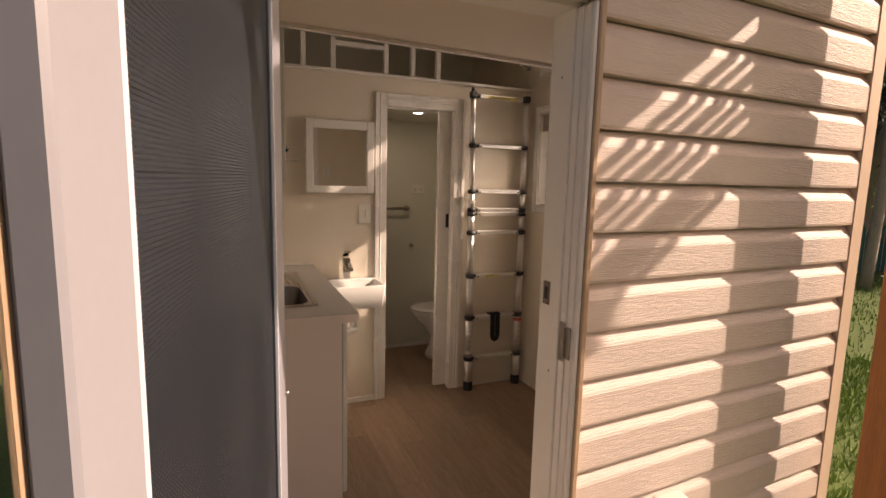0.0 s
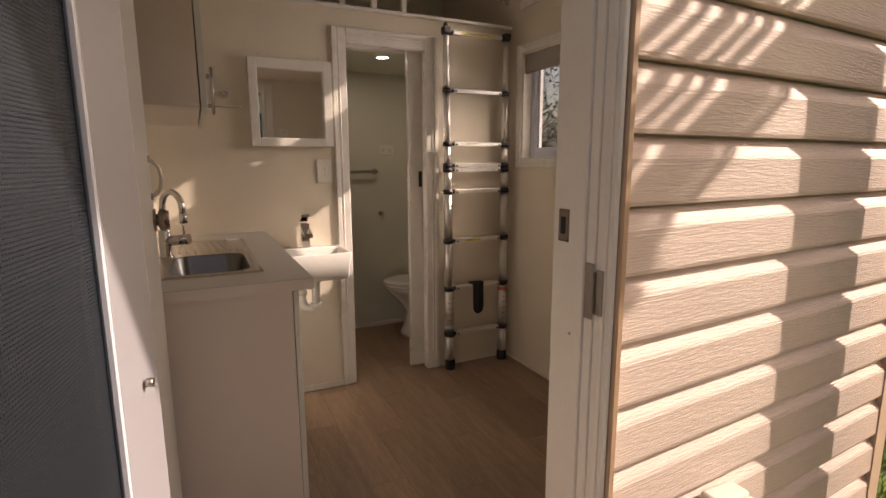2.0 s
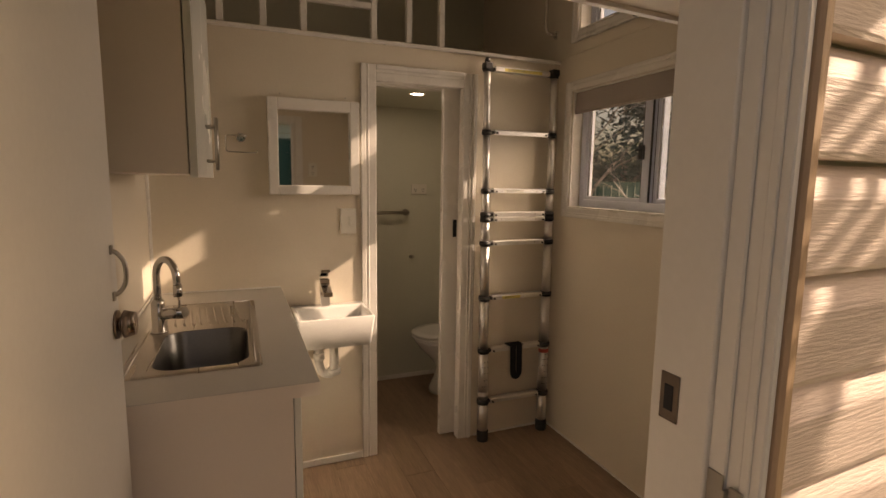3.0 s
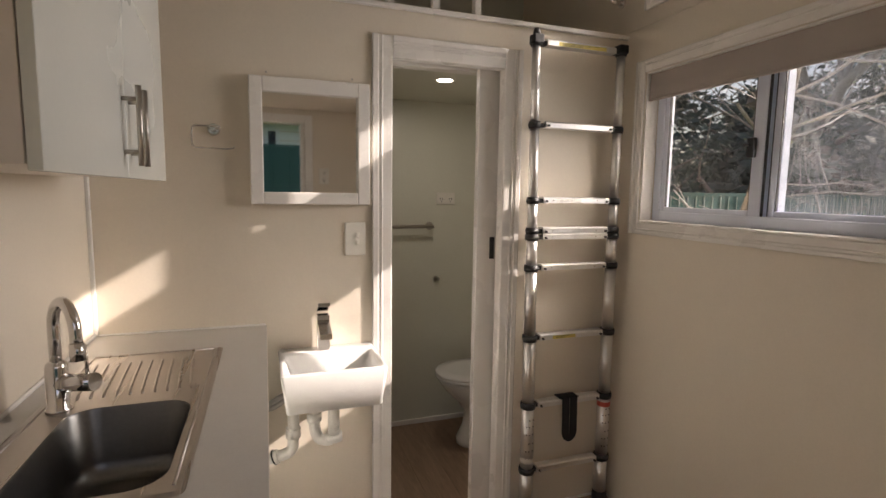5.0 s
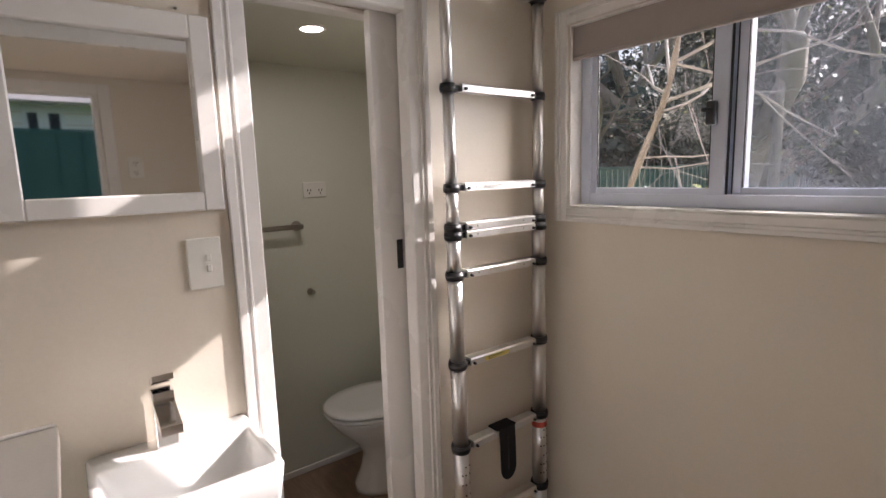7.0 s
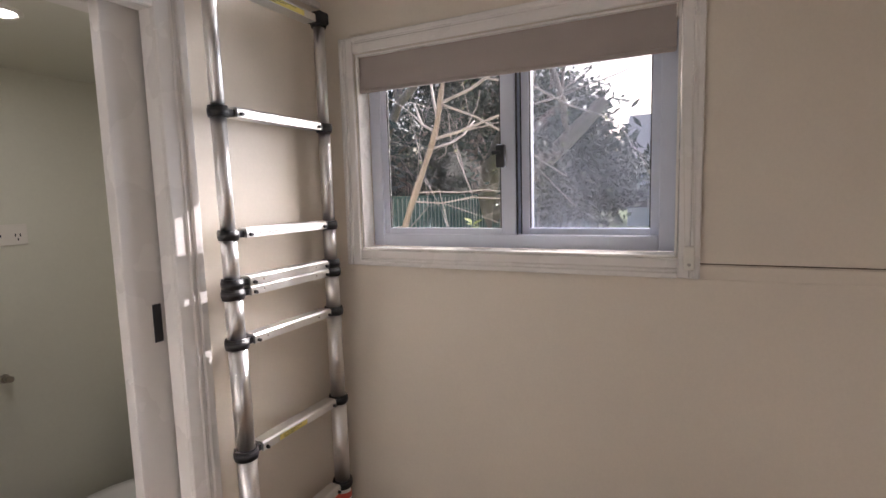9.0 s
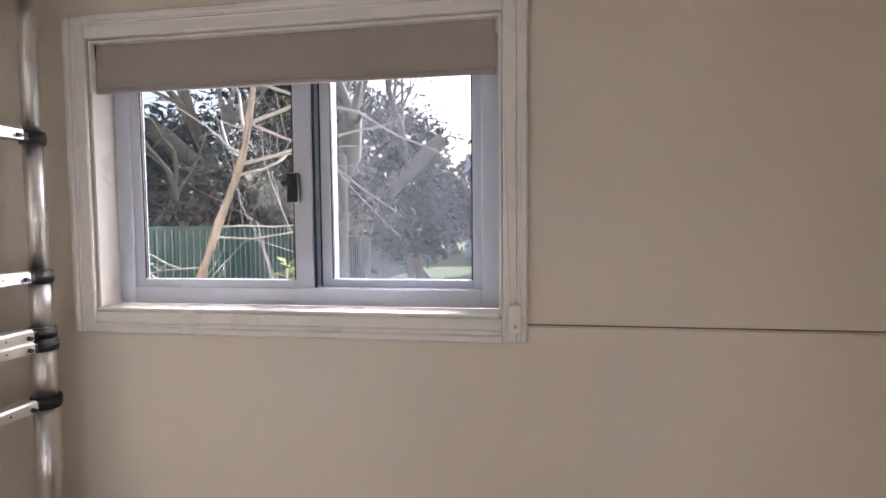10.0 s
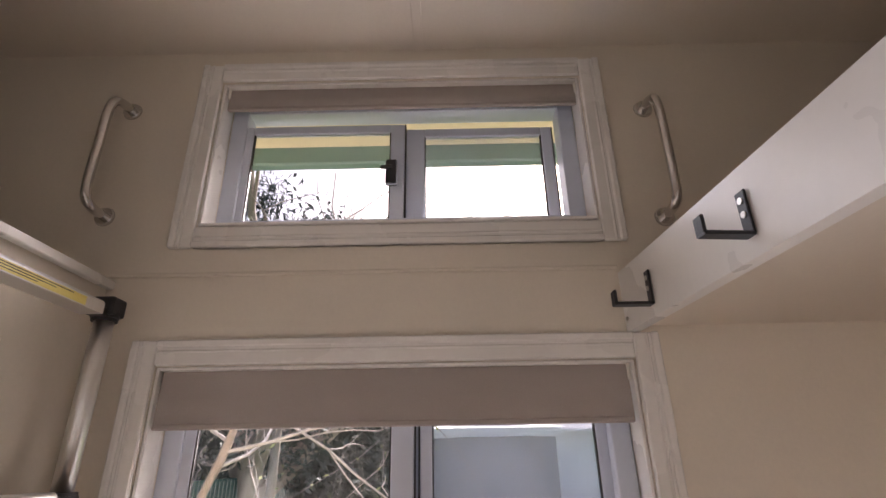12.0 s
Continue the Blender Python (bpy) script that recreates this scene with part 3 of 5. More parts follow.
box(bm, 0.223, 0.992, 0.950, 1.014, dz + 0.012, dz + 0.044, 0.002)
part("head_jamb", bm, M_FRAMEPAINT, ed)
bm = bm_new()
box(bm, 0.222, 0.9934, YE1 + 0.0045, YE1 + 0.013, dz + 0.010, dz + 0.06, 0.002)
part("head_architrave", bm, M_TRIM, ed)
bm = bm_new()
box(bm, 0.246, 0.969, 0.96, YE1, -0.022, -0.001, 0.003)
part("threshold", bm, M_ALU, ed, "aluminium door threshold")
bm = bm_new()
box(bm, 0.9675, 0.9705, 1.058, 1.088, 1.138, 1.202, 0.0008)
strike = part("strike_plate", bm, M_BRASSY, ed, "worn metal strike plate")
bm = bm_new()
box(bm, 0.9666, 0.9676, 1.066, 1.080, 1.153, 1.187)
part("latch_hole", bm, M_RUBBER, strike, "dark latch hole")
bm = bm_new()
box(bm, 0.9735, 0.9765, 0.990, 1.012, 0.998, 1.105, 0.0008)
box(bm, 0.9670, 0.9765, 0.983, 0.9865, 1.012, 1.092, 0.001)
box(bm, 0.9735, 0.9785, 0.966, 0.983, 1.010, 1.096, 0.001)
part("screen_strike", bm, M_NICKEL, ed, "folded steel strike of the screen door")
bm = bm_new()
rod(bm, (0.9702, 1.045, 0.955), (0.9685, 1.045, 0.955), 0.0035, n=8)
rod(bm, (0.9702, 1.055, 1.74), (0.9685, 1.055, 1.74), 0.0035, n=8)
part("screw", bm, M_NICKEL, ed)
for zz in (0.30, 1.045, 1.65):
    bm = bm_new()
    box(bm, 0.2448, 0.2470, 1.018, 1.066, zz - 0.048, zz + 0.048, 0.0006)
    rod(bm, (0.2465, 1.042, zz + 0.03), (0.2485, 1.042, zz + 0.03), 0.004, n=8)
    rod(bm, (0.2465, 1.042, zz - 0.03), (0.2485, 1.042, zz - 0.03), 0.004, n=8)
    part("hinge", bm, M_NICKEL, ed, "worn steel butt hinge leaf")

door = thing("entry_door", (0.185, 1.14, 0), "white flush entry door standing open against the bench", "door")
bm = bm_new()
box(bm, 0.178, 0.216, 1.112, 1.805, 0.006, 1.892, 0.0025)
dl = part("leaf", bm, M_FRAMEPAINT, door)
bm = bm_new()
for z, r0, r1, x0, x1 in ((1.150, 0.029, 0.029, 0.2160, 0.2210), (1.150, 0.014, 0.016, 0.2210, 0.2260), (1.150, 0.019, 0.029, 0.2260, 0.2310), (1.150, 0.029, 0.023, 0.2310, 0.2510)):
    rod(bm, (x0, 1.768, z), (x1, 1.768, z), r0, r1, n=18)
part("knob", bm, M_BRASSY, door, "worn metal door knob")
bm = bm_new()
tube(bm, curve_pts([(0.2180, 1.760, 1.301), (0.2260, 1.760, 1.298), (0.2380, 1.760, 1.281), (0.2410, 1.760, 1.257), (0.2380, 1.760, 1.233), (0.2260, 1.760, 1.216), (0.2180, 1.760, 1.213)], 5), 0.0045, 10)
box(bm, 0.2160, 0.2205, 1.753, 1.767, 1.295, 1.313, 0.001)
box(bm, 0.2160, 0.2205, 1.753, 1.767, 1.201, 1.219, 0.001)
part("pull_handle", bm, M_NICKEL, door, "bowed metal pull handle")

# ---- screen door, open outwards past square ----
scr = thing("screen_door", (0.0, 0.0, 0.0), "white framed insect screen door standing open outdoors", "screen door")
bm = bm_new()
L = 0.814
for q in ((0.0, 0.120, 0.005, dz), (L - 0.066, L, 0.005, dz)):
    box(bm, -0.009, 0.009, -q[1], -q[0], q[2], q[3], 0.0025)
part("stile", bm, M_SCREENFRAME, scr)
bm = bm_new()
for z0, z1 in ((0.005, 0.075), (dz - 0.055, dz)):
    box(bm, -0.0085, 0.0085, -(L - 0.066), -0.120, z0, z1, 0.002)
part("rail", bm, M_WINALU, scr)
bm = bm_new()
for a, b in ((0.120, 0.125), (L - 0.071, L - 0.066)):
    box(bm, 0.003, 0.0092, -b, -a, 0.075, dz - 0.055, 0.001)
part("spline", bm, M_WINALU, scr, "grey screen spline")
bm = bm_new()
box(bm, -0.0006, 0.0006, -(L - 0.068), -0.122, 0.077, dz - 0.057)
part("mesh", bm, M_SCREEN, scr, "dark grey woven insect screen")
bm = bm_new()
box(bm, -0.0135, -0.0095, -(L + 0.0005), -(L - 0.030), 0.005, dz, 0.001)
part("edge_strip", bm, M_BEAD, scr, "brown timber edge strip")
bm = bm_new()
rod(bm, (0.012, -0.055, 1.06), (0.019, -0.055, 1.06), 0.005, n=10)
part("stud", bm, M_NICKEL, scr)
scr.matrix_basis = pose(0.254, 0.940, 0, 0, 0, -10.5)


# ---- kitchen bench ----
ZB = 0.938
bench = thing("kitchen_cabinet", (0.33, 2.45, 0), "white laminate kitchen base cabinet under the benchtop", "cabinet")
bm = bm_new()
box(bm, X0 + 0.002, 0.566, 1.874, 1.892, 0.0, ZB - 0.038, 0.001)
box(bm, X0 + 0.002, 0.566, 3.052, 3.070, 0.0, ZB - 0.038, 0.001)
box(bm, X0 + 0.002, 0.566, 1.892, 3.052, 0.16, 0.176)
part("carcass", bm, M_CAB, bench)
bm = bm_new()
box(bm, 0.505, 0.520, 1.892, 3.052, 0.0, 0.158)
part("kickboard", bm, M_CAB, bench)
for a, b in ((1.876, 2.471), (2.475, 3.068)):
    bm = bm_new()
    box(bm, 0.568, 0.586, a, b, 0.17, ZB - 0.042, 0.0015)
    d = part("door", bm, M_CABDOOR, bench)
    bm = bm_new()
    yy = b - 0.05 if a < 2 else a + 0.05
    rod(bm, (0.615, yy, 0.70), (0.615, yy, 0.86), 0.006, n=12)
    rod(bm, (0.585, yy, 0.73), (0.615, yy, 0.73), 0.005, n=10)
    rod(bm, (0.585, yy, 0.83), (0.615, yy, 0.83), 0.005, n=10)
    part("handle", bm, M_NICKEL, d, "brushed metal bar handle")

# benchtop, with the hole for the sink bowl
SX0, SX1, SY0, SY1 = 0.150, 0.502, 2.020, 2.838
BX0, BX1, BY0, BY1 = 0.222, 0.468, 2.052, 2.430
bm = bm_new()
z0, z1 = ZB - 0.036, ZB
ring4 = lambda a, b, c, d, z: [bm.verts.new(v) for v in ((a, c, z), (b, c, z), (b, d, z), (a, d, z))]
o1, o0 = ring4(X0 + 0.001, 0.630, 1.858, 3.072, z1), ring4(X0 + 0.001, 0.630, 1.858, 3.072, z0)
h1, h0 = ring4(BX0 - 0.012, BX1 + 0.012, BY0 - 0.012, BY1 + 0.012, z1), ring4(BX0 - 0.012, BX1 + 0.012, BY0 - 0.012, BY1 + 0.012, z0)
for i in range(4):
    j = (i + 1) % 4
    for q in ((o1[i], o1[j], h1[j], h1[i]), (o0[i], h0[i], h0[j], o0[j]), (o0[i], o0[j], o1[j], o1[i]), (h0[i], h1[i], h1[j], h0[j])):
        bm.faces.new(q)
top = thing("benchtop", (0.36, 2.46, z0), "grey beige laminate benchtop with a white square edge", "benchtop")
part("slab", bm, M_BENCH, top)
bm = bm_new()
box(bm, X0 + 0.001, 0.6315, 1.8560, 1.8578, z0, z1 - 0.002)
box(bm, 0.6302, 0.6318, 1.8578, 3.072, z0, z1 - 0.002)
part("edging", bm, M_CAB, top, "white laminate edging")
bm = bm_new()
box(bm, X0 + 0.001, X0 + 0.010, 1.90, 3.06, ZB + 0.0005, ZB + 0.012, 0.003)
box(bm, X0 + 0.012, 0.628, 3.065, YB0 - 0.001, ZB + 0.0005, ZB + 0.007, 0.002)
part("sealant_bead", bm, M_TRIM, top)


# ---- sink ----
def rounded(x0, x1, y0, y1, r, n=6):
    out = []
    for cx, cy, a in ((x1 - r, y1 - r, 0), (x0 + r, y1 - r, 90), (x0 + r, y0 + r, 180), (x1 - r, y0 + r, 270)):
        for i in range(n + 1):
            t = radians(a + 90 * i / n)
            out.append((cx + r * math.cos(t), cy + r * math.sin(t)))
    return out


sink = thing("kitchen_sink", (0.33, 2.42, ZB), "stainless steel inset sink with drainer in the benchtop", "sink")
bm = bm_new()
zr = ZB + 0.004
inner = [bm.verts.new((x, y, zr)) for x, y in rounded(BX0, BX1, BY0, BY1, 0.06)]
outer = [bm.verts.new((x, y, zr)) for x, y in rounded(SX0 + 0.010, SX1 - 0.010, SY0 + 0.010, SY1 - 0.010, 0.012)]
edge = [bm.verts.new((x, y, ZB + 0.0008)) for x, y in rounded(SX0, SX1, SY0, SY1, 0.016)]
k = len(inner)
for i in range(k):
    j = (i + 1) % k
    bm.faces.new((outer[i], outer[j], inner[j], inner[i]))
    bm.faces.new((edge[i], edge[j], outer[j], outer[i])).smooth = True
part("rim", bm, M_STEEL, sink)
bm = bm_new()
rings = []
for z, ins, r in ((zr, 0.0, 0.06), (zr - 0.006, 0.003, 0.06), (zr - 0.12, 0.012, 0.055), (zr - 0.145, 0.022, 0.05), (zr - 0.155, 0.045, 0.04)):
    rings.append([bm.verts.new((x, y, z)) for x, y in rounded(BX0 + ins, BX1 - ins, BY0 + ins, BY1 - ins, r)])
for a, b in zip(rings, rings[1:]):
    for i in range(k):
        bm.faces.new((a[i], a[(i + 1) % k], b[(i + 1) % k], b[i])).smooth = True
bm.faces.new(rings[-1])
part("bowl", bm, M_STEELSHADED, sink, "steel bowl with its shade and dark reflections put into the colour")
bm = bm_new()
lathe(bm, ((BX0 + BX1) / 2, (BY0 + BY1) / 2, zr - 0.1545), [(0.036, 0.0), (0.036, 0.003), (0.026, 0.003), (0.024, 0.001)], 20)
part("waste", bm, M_CHROME, sink, "chrome waste ring")
for i in range(10):
    xx = 0.205 + i * 0.0265
    bm = bm_new()
    tube(bm, [(xx + 0.012, 2.490, zr - 0.0015), (xx + 0.006, 2.52, zr + 0.0014), (xx - 0.004, 2.62, zr + 0.0018), (xx - 0.012, 2.72, zr + 0.0014), (xx - 0.015, 2.745, zr - 0.0015)], 0.0034, 8)
    part("drainer_ridge", bm, M_STEEL, sink)
bm = bm_new()
for a, b in (((SX0 + 0.016, 2.815), (SX1 - 0.020, 2.815)), ((SX1 - 0.020, 2.815), (SX1 - 0.020, SY0 + 0.03)), ((SX0 + 0.016, SY0 + 0.03), (SX0 + 0.016, 2.815))):
    tube(bm, [(*a, zr), (*b, zr)], 0.003, 8)
part("raised_lip", bm, M_STEEL, sink)

tap = thing("kitchen_tap", (0.190, 2.470, zr), "tall chrome gooseneck mixer tap behind the sink bowl", "tap")
tx, ty = 0.200, 2.440
bm = bm_new()
lathe(bm, (tx, ty, zr), [(0.026, 0), (0.026, 0.006), (0.0215, 0.008), (0.0215, 0.098), (0.019, 0.106), (0.012, 0.112)], 22)
part("body", bm, M_CHROME, tap)
bm = bm_new()
pts = [(tx, ty, zr + 0.11), (tx, ty, zr + 0.165)]
for i in range(0, 13):
    t = math.pi * i / 12
    pts.append((tx + 0.034 * (1 - math.cos(t)), ty - 0.046 * (1 - math.cos(t)), zr + 0.188 + 0.060 * math.sin(t)))
pts.append((tx + 0.069, ty - 0.093, zr + 0.160))
tube(bm, pts, 0.0115, 14)
spout = part("spout", bm, M_CHROME, tap)
bm = bm_new()
rod(bm, (tx + 0.0685, ty - 0.0925, zr + 0.172), (tx + 0.070, ty - 0.094, zr + 0.136), 0.0135, n=14)
part("aerator", bm, M_CHROME, spout)
bm = bm_new()
rod(bm, (tx, ty, zr + 0.062), (tx + 0.082, ty - 0.040, zr + 0.070), 0.0195, n=18)
part("cartridge", bm, M_CHROME, tap)
bm = bm_new()
rod(bm, (tx + 0.066, ty - 0.032, zr + 0.082), (tx + 0.064, ty - 0.030, zr + 0.152), 0.0042, 0.0034, n=10)
part("lever", bm, M_CHROME, tap, "thin chrome lever pin")

# ---- wall cupboard ----
cup = thing("wall_cupboard", (0.24, 2.42, 1.43), "white laminate wall cupboard above the sink", "cupboard")
CZ0, CZ1 = 1.448, 2.085
bm = bm_new()
box(bm, X0 + 0.002, 0.348, 1.955, 2.806, CZ0 + 0.008, CZ1, 0.001)
part("body", bm, M_CAB, cup)
for a, b in ((1.953, 2.384), (2.387, 2.808)):
    bm = bm_new()
    box(bm, 0.351, 0.369, a, b, CZ0, CZ1, 0.0012)
    d = part("door", bm, M_CABDOOR, cup)
    yy = b - 0.026 if a < 2.2 else a + 0.026
    bm = bm_new()
    rod(bm, (0.399, yy, CZ0 + 0.025), (0.399, yy, CZ0 + 0.185), 0.0058, n=12)
    for zz in (0.052, 0.158):
        rod(bm, (0.368, yy, CZ0 + zz), (0.398, yy, CZ0 + zz), 0.0048, n=10)
    part("handle", bm, M_NICKEL, d, "brushed metal bar handle")

# ---- mirror ----
mirror = thing("wall_mirror", (0.795, 3.06, 1.38), "square mirror in a flat white frame on the wall", "mirror")
mx0, mx1, mz0, mz1 = 0.590, 1.002, 1.377, 1.812
fw = 0.043
for q in ((mx0, mx0 + fw, mz0, mz1), (mx1 - fw, mx1, mz0, mz1), (mx0 + fw, mx1 - fw, mz1 - fw - 0.008, mz1), (mx0 + fw, mx1 - fw, mz0, mz0 + fw)):
    bm = bm_new()
    box(bm, q[0], q[1], 3.032, YB0 - 0.001, q[2], q[3], 0.003)
    part("frame_side", bm, M_TRIM, mirror)
bm = bm_new()
prism(bm, [(mx0 + fw - 0.003, 3.046), (mx1 - fw + 0.003, 3.053), (mx1 - fw + 0.003, 3.058), (mx0 + fw - 0.003, 3.051)], lambda a, b, e: (a, b, mz0 + fw - 0.003 if e == 0 else mz1 - fw - 0.004))
part("glass", bm, M_SILVER, mirror, "clear silvered mirror glass")
for xs in (0.648, 0.945):
    bm = bm_new()
    rod(bm, (xs, YB0, 1.832), (xs, 3.069, 1.832), 0.0032, n=10)
    solid("wall_screw", bm, M_NICKEL, "small metal screw head above the mirror", "screw", group="screws above the mirror")

# ---- paper holder ----
ring = thing("roll_holder", (0.476, 3.07, 1.63), "chrome wire roll holder on the wall", "roll holder")
bm = bm_new()
rod(bm, (0.476, YB0, 1.628), (0.476, 3.062, 1.628), 0.021, 0.017, n=18)
rod(bm, (0.476, 3.062, 1.628), (0.476, 3.030, 1.628), 0.008, n=12)
part("rose", bm, M_CHROME, ring)
bm = bm_new()
tube(bm, [(0.500, 3.030, 1.632), (0.476, 3.028, 1.634), (0.425, 3.026, 1.634), (0.416, 3.022, 1.628), (0.413, 3.018, 1.600), (0.415, 3.016, 1.568), (0.424, 3.015, 1.562), (0.520, 3.015, 1.560), (0.538, 3.015, 1.563), (0.545, 3.015, 1.571)], 0.0032, 8)
part("wire_arm", bm, M_CHROME, ring)


# ---- switches and sockets ----
def plate(name, label, x, y, z, w, h, out, buttons, holes=()):
    s = thing(name, (x, y, z), label, "switch" if buttons else "socket")
    bm = bm_new()
    lo, hi = sorted((y, y + out * 0.008))
    box(bm, x - w / 2, x + w / 2, lo, hi, z - h / 2, z + h / 2, 0.003, 2)
    part("cover", bm, M_WHITEPLASTIC, s)
    for dx, dzz in buttons:
        bm = bm_new()
        lo, hi = sorted((y + out * 0.0075, y + out * 0.012))
        box(bm, x + dx - 0.006, x + dx + 0.006, lo, hi, z + dzz - 0.009, z + dzz + 0.009, 0.002)
        part("rocker", bm, M_WHITEPLASTIC, s)
    for dx, dzz in holes:
        bm = bm_new()
        lo, hi = sorted((y + out * 0.0078, y + out * 0.0086))
        for a, b in ((-0.007, 0.006), (0.007, 0.006), (0.0, -0.008)):
            box(bm, x + dx + a - 0.0018, x + dx + a + 0.0018, lo, hi, z + dzz + b - 0.005, z + dzz + b + 0.005)
        part("slot_set", bm, M_RUBBER, s, "dark pin slots")
    return s


plate("light_switch", "white two gang light switch beside the bathroom door", 0.953, YB0, 1.248, 0.078, 0.124, -1, ((0.008, 0.014), (0.008, -0.012)))
plate("power_socket", "white double power socket on the bathroom wall", 1.66, YR0, 1.39, 0.115, 0.072, -1, (), ((-0.028, -0.008), (0.028, -0.008)))
plate("power_socket", "white power socket on the inside of the entry wall", 1.130, YE1, 1.53, 0.072, 0.115, 1, (), ((0.0, 0.020), (0.0, -0.030)))

# ---- hand basin ----
basin = thing("hand_basin", (0.83, 3.0, 0.72), "small white rectangular wall hung porcelain basin", "basin")
bx0, bx1, by0, by1, bz0, bz1 = 0.668, 1.014, 2.778, YB0 - 0.001, 0.700, 0.842
bm = bm_new()


def loop(x0, x1, y0, y1, r, z):
    return [bm.verts.new((x, y, z)) for x, y in rounded(x0, x1, y0, y1, r, 5)]


lp = [loop(bx0 + 0.03, bx1 - 0.03, by0 + 0.03, by1, 0.012, bz0), loop(bx0 + 0.016, bx1 - 0.016, by0 + 0.012, by1, 0.014, bz0 + 0.008), loop(bx0, bx1, by0, by1, 0.012, bz1 - 0.005),
      loop(bx0 + 0.004, bx1 - 0.004, by0 + 0.004, by1, 0.012, bz1), loop(bx0 + 0.015, bx1 - 0.015, by0 + 0.015, by1 - 0.075, 0.012, bz1),
      loop(bx0 + 0.020, bx1 - 0.020, by0 + 0.020, by1 - 0.079, 0.014, bz1 - 0.006), loop(bx0 + 0.050, bx1 - 0.040, by0 + 0.045, by1 - 0.100, 0.03, bz1 - 0.085), loop(bx0 + 0.09, bx1 - 0.08, by0 + 0.075, by1 - 0.125, 0.03, bz1 - 0.094)]
kk = len(lp[0])
for a, b in zip(lp, lp[1:]):
    for i in range(kk):
        bm.faces.new((a[i], a[(i + 1) % kk], b[(i + 1) % kk], b[i])).smooth = True
bm.faces.new(list(reversed(lp[0])))
bm.faces.new(lp[-1])
part("bowl", bm, M_PORC, basin)
bm = bm_new()
lathe(bm, (0.835, 2.90, bz1 - 0.0945), [(0.022, 0), (0.022, 0.004), (0.012, 0.006)], 18)
part("waste", bm, M_CHROME, basin, "chrome waste cap")

btap = thing("basin_tap", (0.826, 3.03, bz1), "square chrome mixer tap on the basin ledge", "tap")
bm = bm_new()
box(bm, 0.803, 0.849, 3.012, 3.056, bz1, bz1 + 0.134, 0.003, 2)
part("body", bm, M_CHROME, btap)
bm = bm_new()
prism(bm, [(3.014, 0.116), (3.014, 0.086), (2.925, 0.066), (2.925, 0.086)], lambda a, b, e: (0.805 if e == 0 else 0.847, a, bz1 + b))
part("spout", bm, M_CHROME, btap)
bm = bm_new()
prism(bm, [(3.054, 0.137), (3.054, 0.153), (2.985, 0.184), (2.985, 0.170)], lambda a, b, e: (0.805 if e == 0 else 0.847, a, bz1 + b))
part("lever", bm, M_CHROME, btap)

trap = thing("basin_trap", (0.85, 2.95, 0.55), "white plastic waste trap and pipes under the basin", "waste pipe")
bm = bm_new()
rod(bm, (0.850, 2.93, bz0), (0.850, 2.93, 0.555), 0.021, n=18)
part("tailpiece", bm, M_PVC, trap)
for z0, z1 in ((0.672, 0.700), (0.535, 0.560)):
    bm = bm_new()
    rod(bm, (0.850, 2.93, z0), (0.850, 2.93, z1), 0.030, n=18)
    part("nut", bm, M_PVC, trap)
bm = bm_new()
tube(bm, curve_pts([(0.850, 2.935, 0.56), (0.835, 2.945, 0.53), (0.800, 2.96, 0.535), (0.785, 2.965, 0.58), (0.785, 2.968, 0.64), (0.770, 2.97, 0.685), (0.735, 2.975, 0.69), (0.715, 2.98, 0.65), (0.712, 2.985, 0.53), (0.700, 2.99, 0.485), (0.650, 3.0, 0.465), (0.585, 3.005, 0.455)], 5), 0.020, 12)
part("bend", bm, M_PVC, trap)
for p, q in (((0.712, 2.985, 0.575), (0.712, 2.985, 0.54)), ((0.66, 2.998, 0.468), (0.645, 3.0, 0.464)), ((0.785, 2.968, 0.60), (0.785, 2.968, 0.63))):
    bm = bm_new()
    rod(bm, p, q, 0.026, n=16)
    part("collar", bm, M_PVC, trap)
bm = bm_new()
rod(bm, (0.648, 2.9995, 0.466), (0.643, 3.0005, 0.464), 0.0275, n=16)
part("seal_ring", bm, M_BLACK, trap, "black rubber seal ring")
hose = thing("supply_hose", (0.65, 3.0, 0.68), "grey flexible water hose behind the basin pipes", "hose")
bm = bm_new()
tube(bm, curve_pts([(0.588, 3.03, 0.655), (0.63, 3.03, 0.655), (0.675, 3.025, 0.68), (0.71, 3.02, 0.69), (0.72, 3.02, 0.706)], 6), 0.010, 10)
part("hose", bm, M_GREYPIPE, hose)
bm = bm_new()
tube(bm, curve_pts([(0.588, 3.045, 0.630), (0.64, 3.045, 0.632), (0.69, 3.04, 0.66), (0.735, 3.035, 0.69), (0.742, 3.035, 0.706)], 6), 0.010, 10)
part("hose", bm, M_GREYPIPE, hose)

# ---- telescopic ladder ----
lad = thing("telescopic_ladder", (1.87, 3.01, 0), "aluminium telescopic ladder standing upright against the wall", "ladder")
RUNGS = [0.232, 0.526, 0.822, 1.121, 1.250, 1.276, 1.401, 1.704, 2.022]
YL = 3.010


def stile_x(side, z):
    return (1.688 - 0.012 * z) if side == 0 else (2.072 - 0.002 * z)


